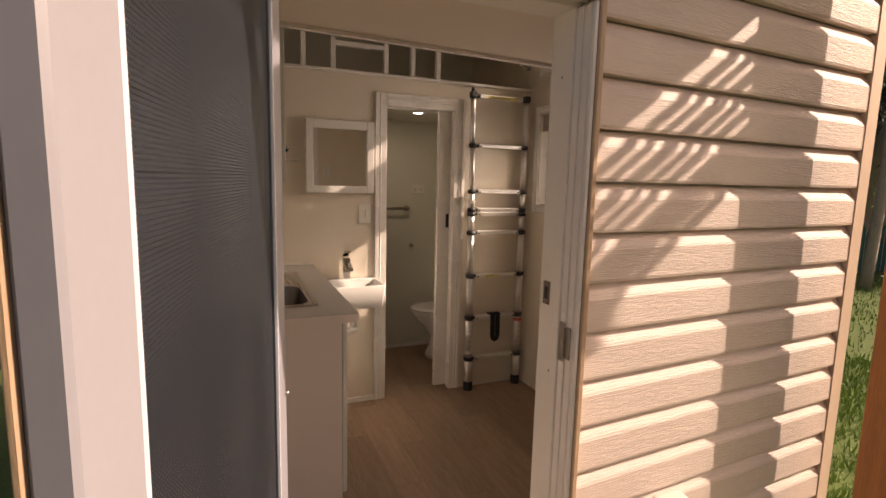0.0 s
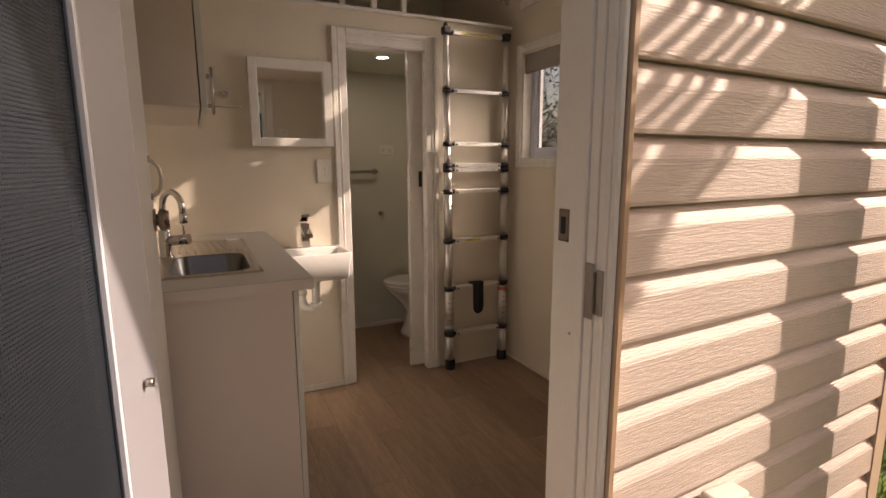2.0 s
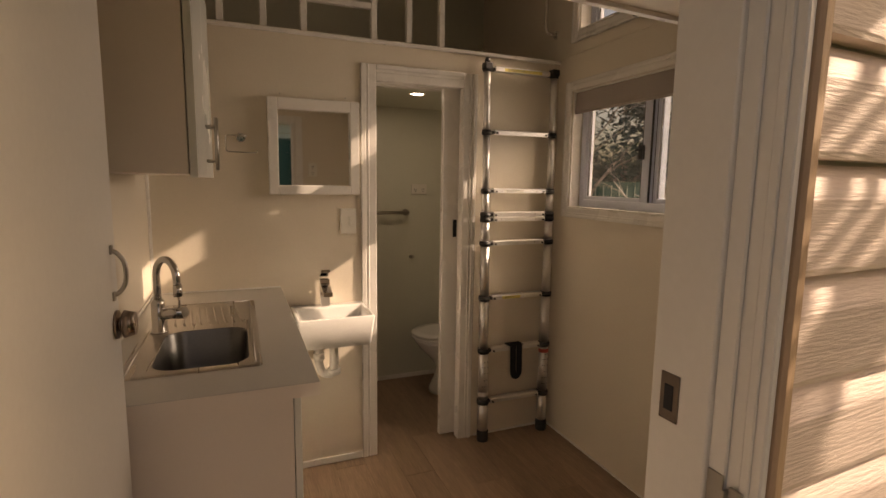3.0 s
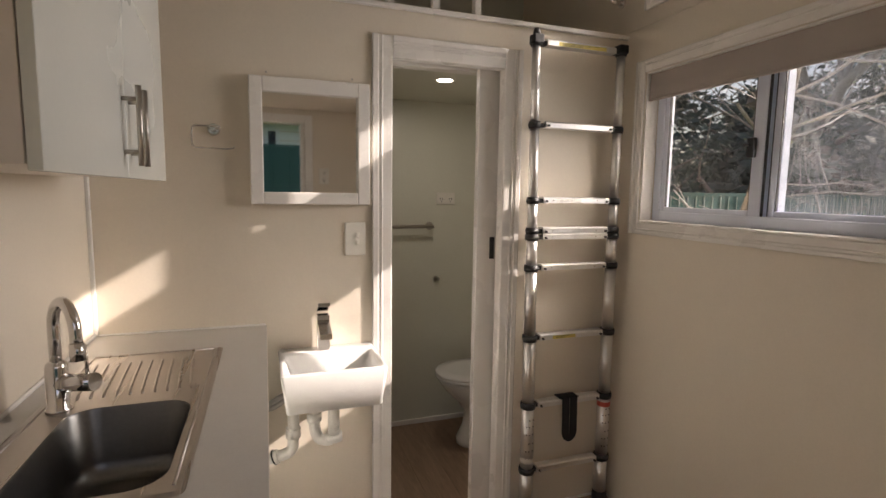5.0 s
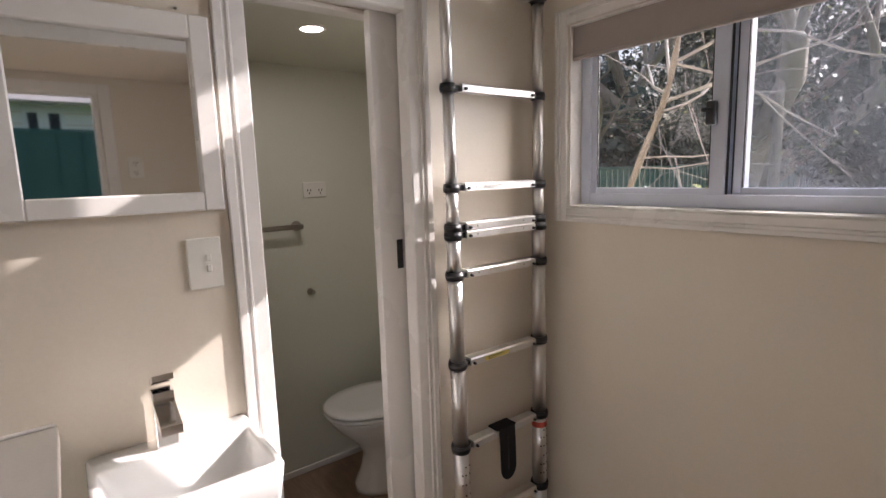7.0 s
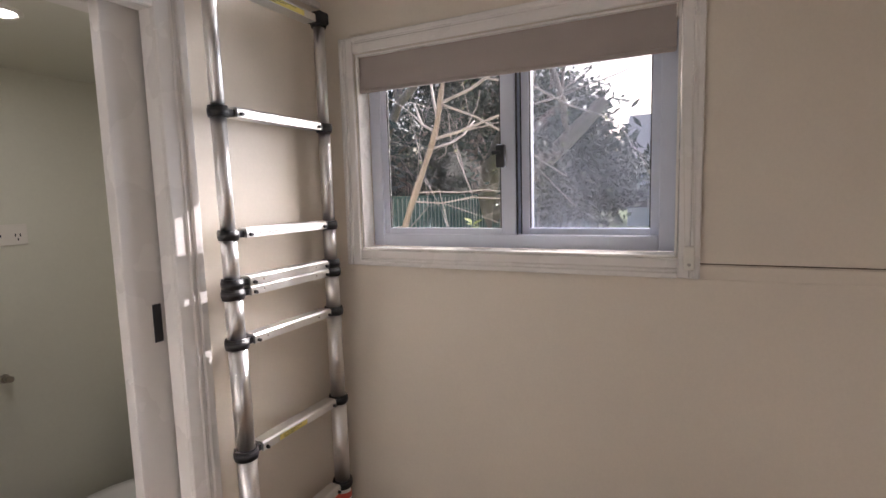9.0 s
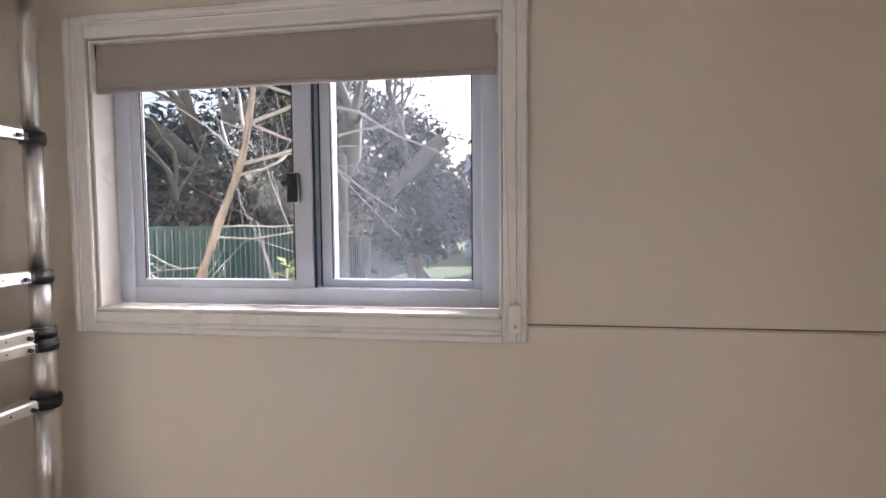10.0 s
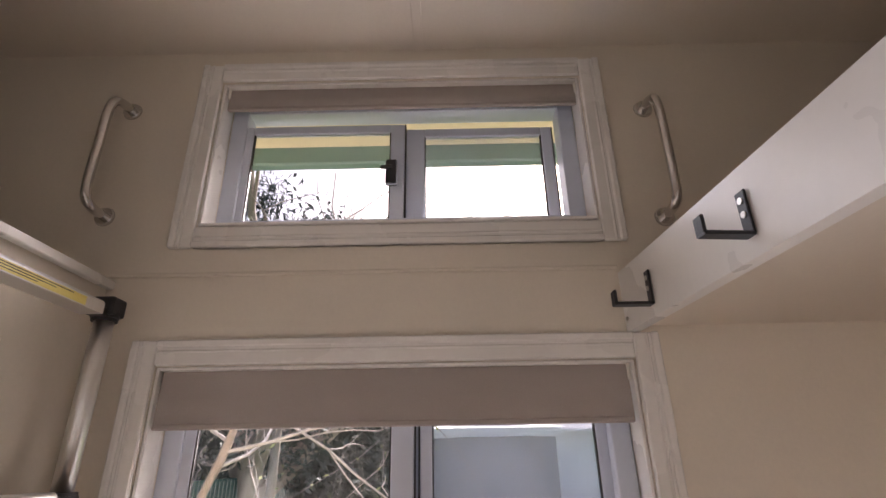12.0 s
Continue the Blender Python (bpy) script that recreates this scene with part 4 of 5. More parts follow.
for side in (0, 1):
    zs = [0.045] + RUNGS
    for i in range(len(zs) - 1):
        r = 0.0285 - 0.00140 * i
        bm = bm_new()
        rod(bm, (stile_x(side, zs[i]), YL, zs[i]), (stile_x(side, zs[i + 1]), YL, zs[i + 1]), r, n=20)
        part("stile_tube", bm, M_ALU, lad)
    bm = bm_new()
    x = stile_x(side, 0)
    lathe(bm, (x, YL, 0.0), [(0.032, 0.0), (0.033, 0.006), (0.033, 0.045), (0.0305, 0.062), (0.0290, 0.066)], 18)
    part("rubber_foot", bm, M_BLACK, lad, "black rubber foot")
    inw = 1 if side == 0 else -1
    for i, z in enumerate(RUNGS):
        x = stile_x(side, z)
        bm = bm_new()
        r = 0.0318 - 0.0013 * i
        rod(bm, (x, YL, z - 0.015), (x, YL, z + 0.012), r + 0.001, n=22)
        rod(bm, (x, YL, z - 0.009), (x, YL, z + 0.006), r + 0.0028, n=22)
        a, b = sorted((x + inw * 0.015, x + inw * 0.062))
        box(bm, a, b, YL - 0.014, YL + 0.014, z - 0.010, z + 0.007, 0.002)
        if z > 2.0:
            box(bm, x - 0.022, x + 0.022, YL - 0.024, YL + 0.022, z - 0.006, z + 0.030, 0.005, 2)
            if side == 0:
                lathe(bm, (x - 0.002, YL - 0.004, z + 0.028), [(0.013, 0.0), (0.015, 0.012), (0.010, 0.026)], 12)
        collar = part("collar", bm, M_BLACK, lad, "black plastic locking collar")
        if z < 2.0:
            bm = bm_new()
            c0 = x + inw * 0.052
            rod(bm, (c0, YL - 0.014, z - 0.002), (c0, YL - 0.030, z - 0.004), 0.0055, 0.0045, n=10)
            part("thumb_latch", bm, M_BLACK, collar)
for i, z in enumerate(RUNGS):
    a, b = stile_x(0, z) + 0.040, stile_x(1, z) - 0.040
    bm = bm_new()
    prism(bm, [(-0.022, -0.011), (-0.022, 0.009), (-0.017, 0.014), (0.017, 0.014), (0.020, 0.010), (0.020, -0.011)], lambda p, q, e: (a if e == 0 else b, YL + p, z + q))
    rung = part("rung", bm, M_ALU, lad)
    if z > 2.0 or abs(z - 0.822) < 0.01 or abs(z - 1.401) < 0.01:
        bm = bm_new()
        l0, l1 = (a + 0.05, b - 0.05) if z > 2.0 else (a + 0.06, b - 0.14)
        box(bm, l0, l1, YL - 0.0228, YL - 0.0221, z - 0.009, z + 0.006)
        lb = part("label", bm, M_LABELWHITE if 1.3 < z < 1.5 else M_YELLOW, rung, "pale printed label" if 1.3 < z < 1.5 else "yellow printed warning label")
        bm = bm_new()
        for t in range(3):
            box(bm, l0 + 0.015, l0 + 0.015 + (l1 - l0 - 0.03) * (0.9 - 0.2 * t), YL - 0.0234, YL - 0.0229, z + 0.0025 - t * 0.004, z + 0.0036 - t * 0.004)
        part("print_bars", bm, M_INK, lb)
    if 1.1 < z < 1.5:
        bm = bm_new()
        for xx in (a + 0.045, b - 0.06):
            rod(bm, (xx, YL - 0.0222, z), (xx, YL - 0.0228, z), 0.0022, n=8)
        part("rivet", bm, M_BRASSY, rung)["kind"] = "stuff"
for side, dx in ((0, 0), (1, 0)):
    x = stile_x(side, 0.4)
    bm = bm_new()
    for j, zz in enumerate((0.29, 0.325, 0.36, 0.40, 0.435, 0.465)):
        for ang in (-100, -60, -125):
            if (j + ang) % 3 == 0 and ang == -125:
                continue
            t = radians(ang)
            c = Vector((x + 0.0272 * math.cos(t), YL + 0.0272 * math.sin(t), zz))
            rod(bm, c, c + Vector((math.cos(t), math.sin(t), 0)) * 0.0012, 0.0032, 0.003, n=6)
    part("printed_marks", bm, M_INK, lad, "black printed marks")["kind"] = "stuff"
    bm = bm_new()
    lathe(bm, (x, YL, 0.27 if side == 0 else 0.475), [(0.0288, 0.0), (0.0288, 0.022)], 18, cap=False)
    part("label_band", bm, M_LABELWHITE if side == 0 else M_LABELRED, lad, "white label band" if side == 0 else "red label band")
strap = thing("ladder_strap", (1.88, 2.985, 0.35), "black webbing strap looped over a ladder rung", "strap")
bm = bm_new()
n = 40
prev = None
for i in range(n + 1):
    t = i / n
    if t < 0.38:
        cxz, ang = (-0.0195, 0.545 - 0.150 * t / 0.38), math.pi
    elif t > 0.62:
        cxz, ang = (0.0195, 0.395 + 0.150 * (t - 0.62) / 0.38), 0.0
    else:
        ang = math.pi + math.pi * (t - 0.38) / 0.24
        cxz = (0.0195 * math.cos(ang), 0.395 + 0.030 * math.sin(ang))
    ox, oz = math.cos(ang) * 0.0178, math.sin(ang) * 0.0178
    yy = 2.980 - 0.006 * math.sin(math.pi * t)
    row = [bm.verts.new((1.872 + cxz[0] + s * ox, y, cxz[1] + s * oz)) for s, y in ((-1, yy), (1, yy), (1, yy + 0.004), (-1, yy + 0.004))]
    if prev:
        for q in range(4):
            bm.faces.new((prev[q], prev[(q + 1) % 4], row[(q + 1) % 4], row[q]))
    prev = row
part("webbing", bm, M_STRAP, strap)
bm = bm_new()
box(bm, 1.825, 1.918, 2.982, 3.034, 0.5405, 0.5465, 0.002)
part("top_fold", bm, M_STRAP, strap)


# ---- grab rails in the lofts ----
def grab_rail(y, z0, z1, bow):
    g = thing("grab_rail", (X1, y, z0), "polished chrome grab rail on the wall beside the high window", "grab rail", "loft grab rails")
    bm = bm_new()
    tube(bm, curve_pts([(X1 - 0.004, y, z1), (X1 - 0.030, y + bow * 0.15, z1 - 0.001), (X1 - 0.055, y + bow * 0.6, z1 - 0.012), (X1 - 0.062, y + bow, z1 - 0.05), (X1 - 0.062, y + bow, (z0 + z1) / 2),
                        (X1 - 0.062, y + bow, z0 + 0.05), (X1 - 0.055, y + bow * 0.6, z0 + 0.012), (X1 - 0.030, y + bow * 0.15, z0 + 0.001), (X1 - 0.004, y, z0)], 6), 0.0105, 14)
    part("bar", bm, M_CHROME, g)
    for z in (z0, z1):
        bm = bm_new()
        rod(bm, (X1, y, z), (X1 - 0.007, y, z), 0.023, 0.020, n=20)
        part("flange", bm, M_CHROME, g)


grab_rail(3.120, 2.268, 2.554, 0.012)
grab_rail(1.877, 2.242, 2.532, -0.008)


# ---- black hooks on the fascia ----
def loft_hook():
    h = thing("wall_hook", (2.02, 1.99, 2.0), "black steel coat hook screwed to the loft fascia", "hook", "fascia hooks")
    bm = bm_new()
    x, y = 2.02, 1.99
    box(bm, x - 0.010, x + 0.010, y + 0.0005, y + 0.0045, 2.006, 2.072, 0.0015)
    box(bm, x - 0.010, x + 0.010, y + 0.0005, y + 0.070, 2.006, 2.0115, 0.0015)
    box(bm, x - 0.010, x + 0.010, y + 0.0655, y + 0.071, 2.006, 2.034, 0.0018)
    part("bent_strap", bm, M_BLACK, h)
    for z in (2.038, 2.058):
        bm = bm_new()
        rod(bm, (x, y + 0.0043, z), (x, y + 0.0062, z), 0.0048, n=12)
        part("screw", bm, M_NICKEL, h)
    return h


first = loft_hook()
copy_thing(first, pose(1.735, 1.9675, 2.006, 0, 0, 4.6))
bm = bm_new()
rod(bm, (2.128, 2.0005, 2.010), (2.128, 2.003, 2.010), 0.004, n=10)
solid("fascia_screw", bm, M_NICKEL, "small dark screw at the end of the fascia", "screw")

# ---- bathroom ----
wc = thing("toilet", (1.8, 3.66, 0), "white porcelain toilet with its lid down", "toilet")
cy = 3.735
bm = bm_new()
secs = []
for z, xf, xb, hw in ((0.0, 1.640, 1.99, 0.105), (0.03, 1.640, 1.98, 0.103), (0.10, 1.675, 1.96, 0.088), (0.18, 1.690, 1.95, 0.085), (0.25, 1.640, 1.96, 0.115), (0.32, 1.570, 1.98, 0.155), (0.37, 1.535, 2.0, 0.172), (0.395, 1.528, 2.0, 0.176)):
    ring_ = []
    for i in range(28):
        t = 2 * math.pi * i / 28
        c, s_ = math.cos(t), math.sin(t)
        xm = (xf + xb) / 2
        ring_.append(bm.verts.new((xm + (xb - xf) / 2 * math.copysign(abs(c) ** 0.85, c), cy + hw * math.copysign(abs(s_) ** 0.9, s_), z)))
    secs.append(ring_)
for a, b in zip(secs, secs[1:]):
    for i in range(28):
        bm.faces.new((a[i], a[(i + 1) % 28], b[(i + 1) % 28], b[i])).smooth = True
bm.faces.new(list(reversed(secs[0])))
bm.faces.new(secs[-1])
part("pan", bm, M_PORC, wc)
for nm, z0, z1, gr in (("seat", 0.397, 0.414, 0.004), ("lid", 0.416, 0.434, 0.0)):
    bm = bm_new()
    rr = []
    for z, ins in ((z0, 0.004), (z0 + 0.004, 0.0), (z1 - 0.006, 0.0), (z1, 0.010), (z1 + 0.003, 0.06)):
        q = []
        for i in range(32):
            t = 2 * math.pi * i / 32
            c, s_ = math.cos(t), math.sin(t)
            q.append(bm.verts.new((1.745 + (0.232 - ins) * c, cy + (0.184 + gr - ins) * math.copysign(abs(s_) ** 0.92, s_), z)))
        rr.append(q)
    for a, b in zip(rr, rr[1:]):
        for i in range(32):
            bm.faces.new((a[i], a[(i + 1) % 32], b[(i + 1) % 32], b[i])).smooth = True
    bm.faces.new(list(reversed(rr[0])))
    bm.faces.new(rr[-1])
    part(nm, bm, M_PORC, wc)
bm = bm_new()
box(bm, 1.975, X1 - 0.002, cy - 0.185, cy + 0.185, 0.40, 0.76, 0.02, 3)
cist = part("cistern", bm, M_PORC, wc)
bm = bm_new()
lathe(bm, (2.06, cy, 0.76), [(0.022, 0), (0.022, 0.006), (0.018, 0.008)], 18)
part("button", bm, M_CHROME, cist)

towel = thing("towel_rail", (1.33, YR0, 1.24), "round chrome towel rail on the bathroom wall", "towel rail")
bm = bm_new()
rod(bm, (1.02, YR0 - 0.055, 1.226), (1.570, YR0 - 0.055, 1.226), 0.0115, n=14)
part("bar", bm, M_NICKEL, towel)
for xx in (1.03, 1.560):
    bm = bm_new()
    rod(bm, (xx, YR0, 1.226), (xx, YR0 - 0.062, 1.226), 0.012, n=14)
    rod(bm, (xx, YR0, 1.226), (xx, YR0 - 0.006, 1.226), 0.024, n=18)
    part("post", bm, M_NICKEL, towel)
hookp = thing("robe_hook", (1.60, YR0, 0.905), "small dark metal robe hook on the bathroom wall", "hook")
bm = bm_new()
rod(bm, (1.606, YR0, 0.905), (1.606, YR0 - 0.012, 0.905), 0.016, 0.014, n=16)
rod(bm, (1.606, YR0 - 0.012, 0.905), (1.606, YR0 - 0.040, 0.908), 0.008, 0.011, n=14)
part("peg", bm, M_NICKEL, hookp)
dlt = thing("downlight", (1.44, 3.46, 1.95), "round white recessed downlight, switched on", "downlight")
bm = bm_new()
lathe(bm, (1.44, 3.46, 1.944), [(0.050, 0.0065), (0.050, 0.002), (0.046, 0.0), (0.038, 0.0005), (0.037, 0.004)], 28, cap=False)
part("ring", bm, M_WHITEPLASTIC, dlt)
bm = bm_new()
lathe(bm, (1.44, 3.46, 1.9455), [(0.037, 0.0), (0.037, 0.002)], 28)
part("diffuser", bm, M_LAMP, dlt, "glowing warm white diffuser")


# ---- outdoors ----
bm = bm_new()
S = 160
n = 40
grid = [[bm.verts.new((-S + 2 * S * i / n, -S + 2 * S * j / n, GROUND)) for j in range(n + 1)] for i in range(n + 1)]
for i in range(n):
    for j in range(n):
        bm.faces.new((grid[i][j], grid[i + 1][j], grid[i + 1][j + 1], grid[i][j + 1]))
structure("ground", bm, M_GRASS, "mown lawn with darker patches", "ground")

rng = random.Random(7)
verts, faces = [], []
for q in range(26000):
    if q < 16000:
        x, y = rng.uniform(3.2, 19.0), rng.uniform(-1.0, 6.4)
    else:
        x, y = rng.uniform(2.6, 7.0), rng.uniform(0.6, 3.4)
    h, w, a = rng.uniform(0.03, 0.10), rng.uniform(0.003, 0.008) * (1 + x * 0.12), rng.uniform(0, 6.3)
    lx, ly = rng.uniform(-0.03, 0.03), rng.uniform(-0.03, 0.03)
    k0 = len(verts)
    verts += [(x - w * math.cos(a), y - w * math.sin(a), GROUND), (x + w * math.cos(a), y + w * math.sin(a), GROUND), (x + lx, y + ly, GROUND + h)]
    faces.append((k0, k0 + 1, k0 + 2))
me = bpy.data.meshes.new("grass")
me.from_pydata(verts, [], faces)
me.materials.append(M_BLADE)
tagged(new("grass", me), "short bright green lawn grass blades", "grass", "", "stuff")

# house underside, deck and corner trim
bm = bm_new()
box(bm, XO0 + 0.05, XO1 - 0.05, YE0 + 0.05, YR1 - 0.05, GROUND, -0.165)
structure("underfloor", bm, M_SUBFLOOR, "dark chassis skirt under the small house", "underfloor")
deck = thing("entry_deck", (0.4, 0.2, GROUND), "low weathered timber landing in front of the door", "deck", "", "structure")
bm = bm_new()
for xx in (-0.5, 0.5, 1.3):
    box(bm, xx, xx + 0.09, -0.75, 0.92, GROUND, -0.145)
part("bearer", bm, M_DECK, deck)
bm = bm_new()
box(bm, -0.65, 1.45, -0.045, 0.045, -0.0125, 0.0125, 0.003)
board = mesh_of("deck_board", bm, M_DECK)
for i in range(17):
    piece("deck_board", board, deck, pose(0, -0.72 + i * 0.0965, -0.130))

bm = bm_new()
prism(bm, [(2.251, 0.962 + skewed(2.251)), (XO1 + 0.016, 0.962 + skewed(XO1)), (XO1 + 0.016, YE0 + 0.12), (XO1, YE0 + 0.12), (XO1, YE0 + skewed(XO1)), (2.251, YE0 + skewed(2.251))],
      lambda a, b, e: (a, b, -0.16 if e == 0 else ZC))
structure("corner_trim", bm, M_CLADTRIM, "beige folded corner trim of the weatherboards", "trim")

# eave over the window side with its gutter
eave = thing("eave", (2.45, 2.5, ZC), "cream lined eave with a green gutter", "eave", "", "structure")
bm = bm_new()
box(bm, XO1 + 0.002, 2.60, YE0 - 0.5, YR1 + 0.2, 2.752, 2.775)
part("soffit", bm, M_CREAMEAVE, eave)
bm = bm_new()
prism(bm, [(2.60, 2.78), (2.60, 2.692), (2.606, 2.686), (2.64, 2.688), (2.65, 2.698), (2.655, 2.78), (2.648, 2.78), (2.642, 2.702), (2.612, 2.698), (2.609, 2.78)], lambda a, b, e: (a, YE0 - 0.5 if e == 0 else YR1 + 0.2, b))
part("gutter", bm, M_GUTTER, eave, "dark green painted gutter")

# outdoor socket low on the cladding
ob_ = thing("outdoor_socket", (1.33, 1.0, 0.42), "white weatherproof outdoor power socket on the cladding", "socket")
bm = bm_new()
box(bm, 1.325, 1.430, 0.930, 0.985, 0.400, 0.535, 0.008, 2)
part("housing", bm, M_WHITEPLASTIC, ob_)
bm = bm_new()
box(bm, 1.332, 1.423, 0.913, 0.929, 0.452, 0.530, 0.006, 2)
part("flap", bm, M_WHITEPLASTIC, ob_)

# pergola beside the landing; its post and battens shade the cladding
perg = thing("pergola", (2.15, 0.85, GROUND), "oiled orange brown timber pergola at the house corner", "pergola")
bm = bm_new()
box(bm, 2.200, 2.316, 0.791, 0.900, GROUND, 3.0, 0.005, 2)
part("post", bm, M_TIMBER, perg)
bm = bm_new()
box(bm, 2.200, 2.316, -0.45, 0.900, 3.0, 3.12, 0.004)
part("beam", bm, M_TIMBER, perg)
for c0, c1 in ((0.365, 0.400), (0.415, 0.530), (0.562, 0.588), (0.612, 0.632), (0.655, 0.690), (0.720, 0.738), (0.765, 0.792), (0.845, 1.50)):
    ends = []
    for c in (c0, c1):
        foot = Vector((1.63, 0.965 + skewed(1.63), c + 0.7 * 1.63))
        ends.append(foot + SUN * ((2.545 - foot.z) / SUN.z))
    a, b = ends
    back = Vector((0.29, -1.0, 0.0))
    bm = bm_new()
    prism(bm, [(v.x, v.y) for v in (a, b, b + back * (b.y - 0.10), a + back * (a.y - 0.10))], lambda p, q, e: (p, q, 2.545 if e == 0 else 2.556))
    part("batten", bm, M_TIMBER, perg)
bm = bm_new()
box(bm, 1.0, 3.5, 0.11, 0.15, 2.557, 2.64)
box(bm, 2.12, 2.19, 0.11, 0.15, 2.64, 3.0)
part("rafter", bm, M_TIMBER, perg)


# ---- trees ----
def grow(bm, p, d, length, r, depth, rng, twigs, droop=0.0):
    """A limb that bends, tapers and forks; collects the ends of its twigs."""
    pts, rad = [p.copy()], [r]
    steps = 4 if depth > 1 else 3
    for i in range(steps):
        d = (d + Vector((rng.uniform(-1, 1), rng.uniform(-1, 1), rng.uniform(-0.7, 0.7) - droop)) * 0.36).normalized()
        p = p + d * length / steps
        pts.append(p.copy())
        rad.append(r * (1 - 0.42 * (i + 1) / steps))
    tube(bm, pts, r, 7 if r > 0.012 else 4, rad, cap=False)
    twigs.append(p.copy())
    if depth == 0:
        return
    for _ in range(rng.choice((2, 3, 3))):
        i = rng.randrange(1, len(pts))
        side = Vector((rng.uniform(-1, 1), rng.uniform(-1, 1), rng.uniform(-0.5, 0.9)))
        nd = (d + side * 0.95).normalized()
        grow(bm, pts[i], nd, length * rng.uniform(0.5, 0.78), rad[i] * rng.uniform(0.45, 0.62), depth - 1, rng, twigs, droop)


def leaves(points, count, spread, size, rng):
    vs, fs = [], []
    for _ in range(count):
        c = rng.choice(points) + Vector((rng.gauss(0, spread), rng.gauss(0, spread), rng.gauss(0, spread * 0.8)))
        a = Vector((rng.uniform(-1, 1), rng.uniform(-1, 1), rng.uniform(-1, 1))).normalized()
        b = a.orthogonal().normalized()
        s = size * rng.uniform(0.6, 1.4)
        k0 = len(vs)
        vs += [c - a * s, c + b * s * 0.42, c + a * s, c - b * s * 0.42]
        fs.append((k0, k0 + 1, k0 + 2, k0 + 3))
    return vs, fs


def leaf_part(name, vs, fs, material, parent, label=""):
    me = bpy.data.meshes.new(name)
    me.from_pydata([tuple(v) for v in vs], [], fs)
    me.materials.append(material)
    ob = new(name, me)
    ob.parent = parent
    ob.matrix_parent_inverse = Matrix.Translation(ORIGIN[parent.name]).inverted()
    return tagged(ob, label) if label else ob


# the bare tree beside the window
rng = random.Random(21)
near_tree = thing("bare_tree", (3.55, 4.2, GROUND), "pale barked almost leafless tree close to the window", "tree")
bm = bm_new()
tube(bm, curve_pts([(3.5, 4.25, GROUND), (3.45, 3.95, 0.35), (3.40, 3.58, 1.12), (3.39, 3.42, 1.50), (3.40, 3.29, 1.82), (3.42, 3.25, 2.05), (3.44, 3.23, 2.25), (3.47, 3.22, 2.42)], 4), 0.04, 12, [0.025 - 0.0005 * i + 0.0025 * math.sin(i * 1.7) for i in range(29)])
part("trunk", bm, M_BARK, near_tree)
bm = bm_new()
tips = []
for p, d, l, r in (((3.40, 3.30, 1.80), (0.25, -1.0, 0.10), 0.75, 0.011), ((3.39, 3.42, 1.50), (0.3, -0.9, -0.15), 0.55, 0.007), ((3.42, 3.26, 2.0), (0.3, -0.8, 0.55), 0.8, 0.011), ((3.40, 3.28, 1.84), (0.2, 0.9, 0.5), 0.7, 0.010),
                   ((3.39, 3.5, 1.3), (0.2, 0.9, 0.15), 0.6, 0.007), ((3.45, 3.22, 2.3), (-0.1, -0.6, 0.5), 0.8, 0.010), ((3.45, 3.22, 2.3), (0.4, 0.8, 0.5), 0.8, 0.010), ((3.40, 3.30, 1.75), (0.9, -0.3, 0.2), 0.7, 0.009), ((3.41, 3.27, 1.9), (0.6, 0.3, 0.6), 0.8, 0.010),
                   ((3.40, 3.60, 1.1), (0.5, 0.8, 0.5), 0.7, 0.008), ((3.42, 3.26, 2.0), (0.5, -0.9, -0.25), 0.9, 0.009), ((3.45, 3.22, 2.2), (0.4, -1.0, -0.1), 1.0, 0.010), ((3.39, 3.45, 1.45), (0.9, -0.6, 0.0), 0.8, 0.007),
                   ((4.3, 3.0, GROUND), (0.0, -0.1, 1.0), 1.9, 0.0065), ((4.7, 3.9, GROUND), (-0.1, -0.2, 1.0), 2.1, 0.0075), ((4.4, 4.8, GROUND), (0.1, -0.2, 1.0), 2.2, 0.0075), ((6.2, 3.6, GROUND), (0.1, 0.1, 1.0), 1.7, 0.006)):
    grow(bm, Vector(p), Vector(d).normalized(), l, r, 4, rng, tips)
part("branches", bm, M_TWIG, near_tree)
vs, fs = leaves(tips, 350, 0.05, 0.013, rng)
leaf_part("leaves", vs, fs, M_LEAFNEAR, near_tree, "few dry pale leaves")

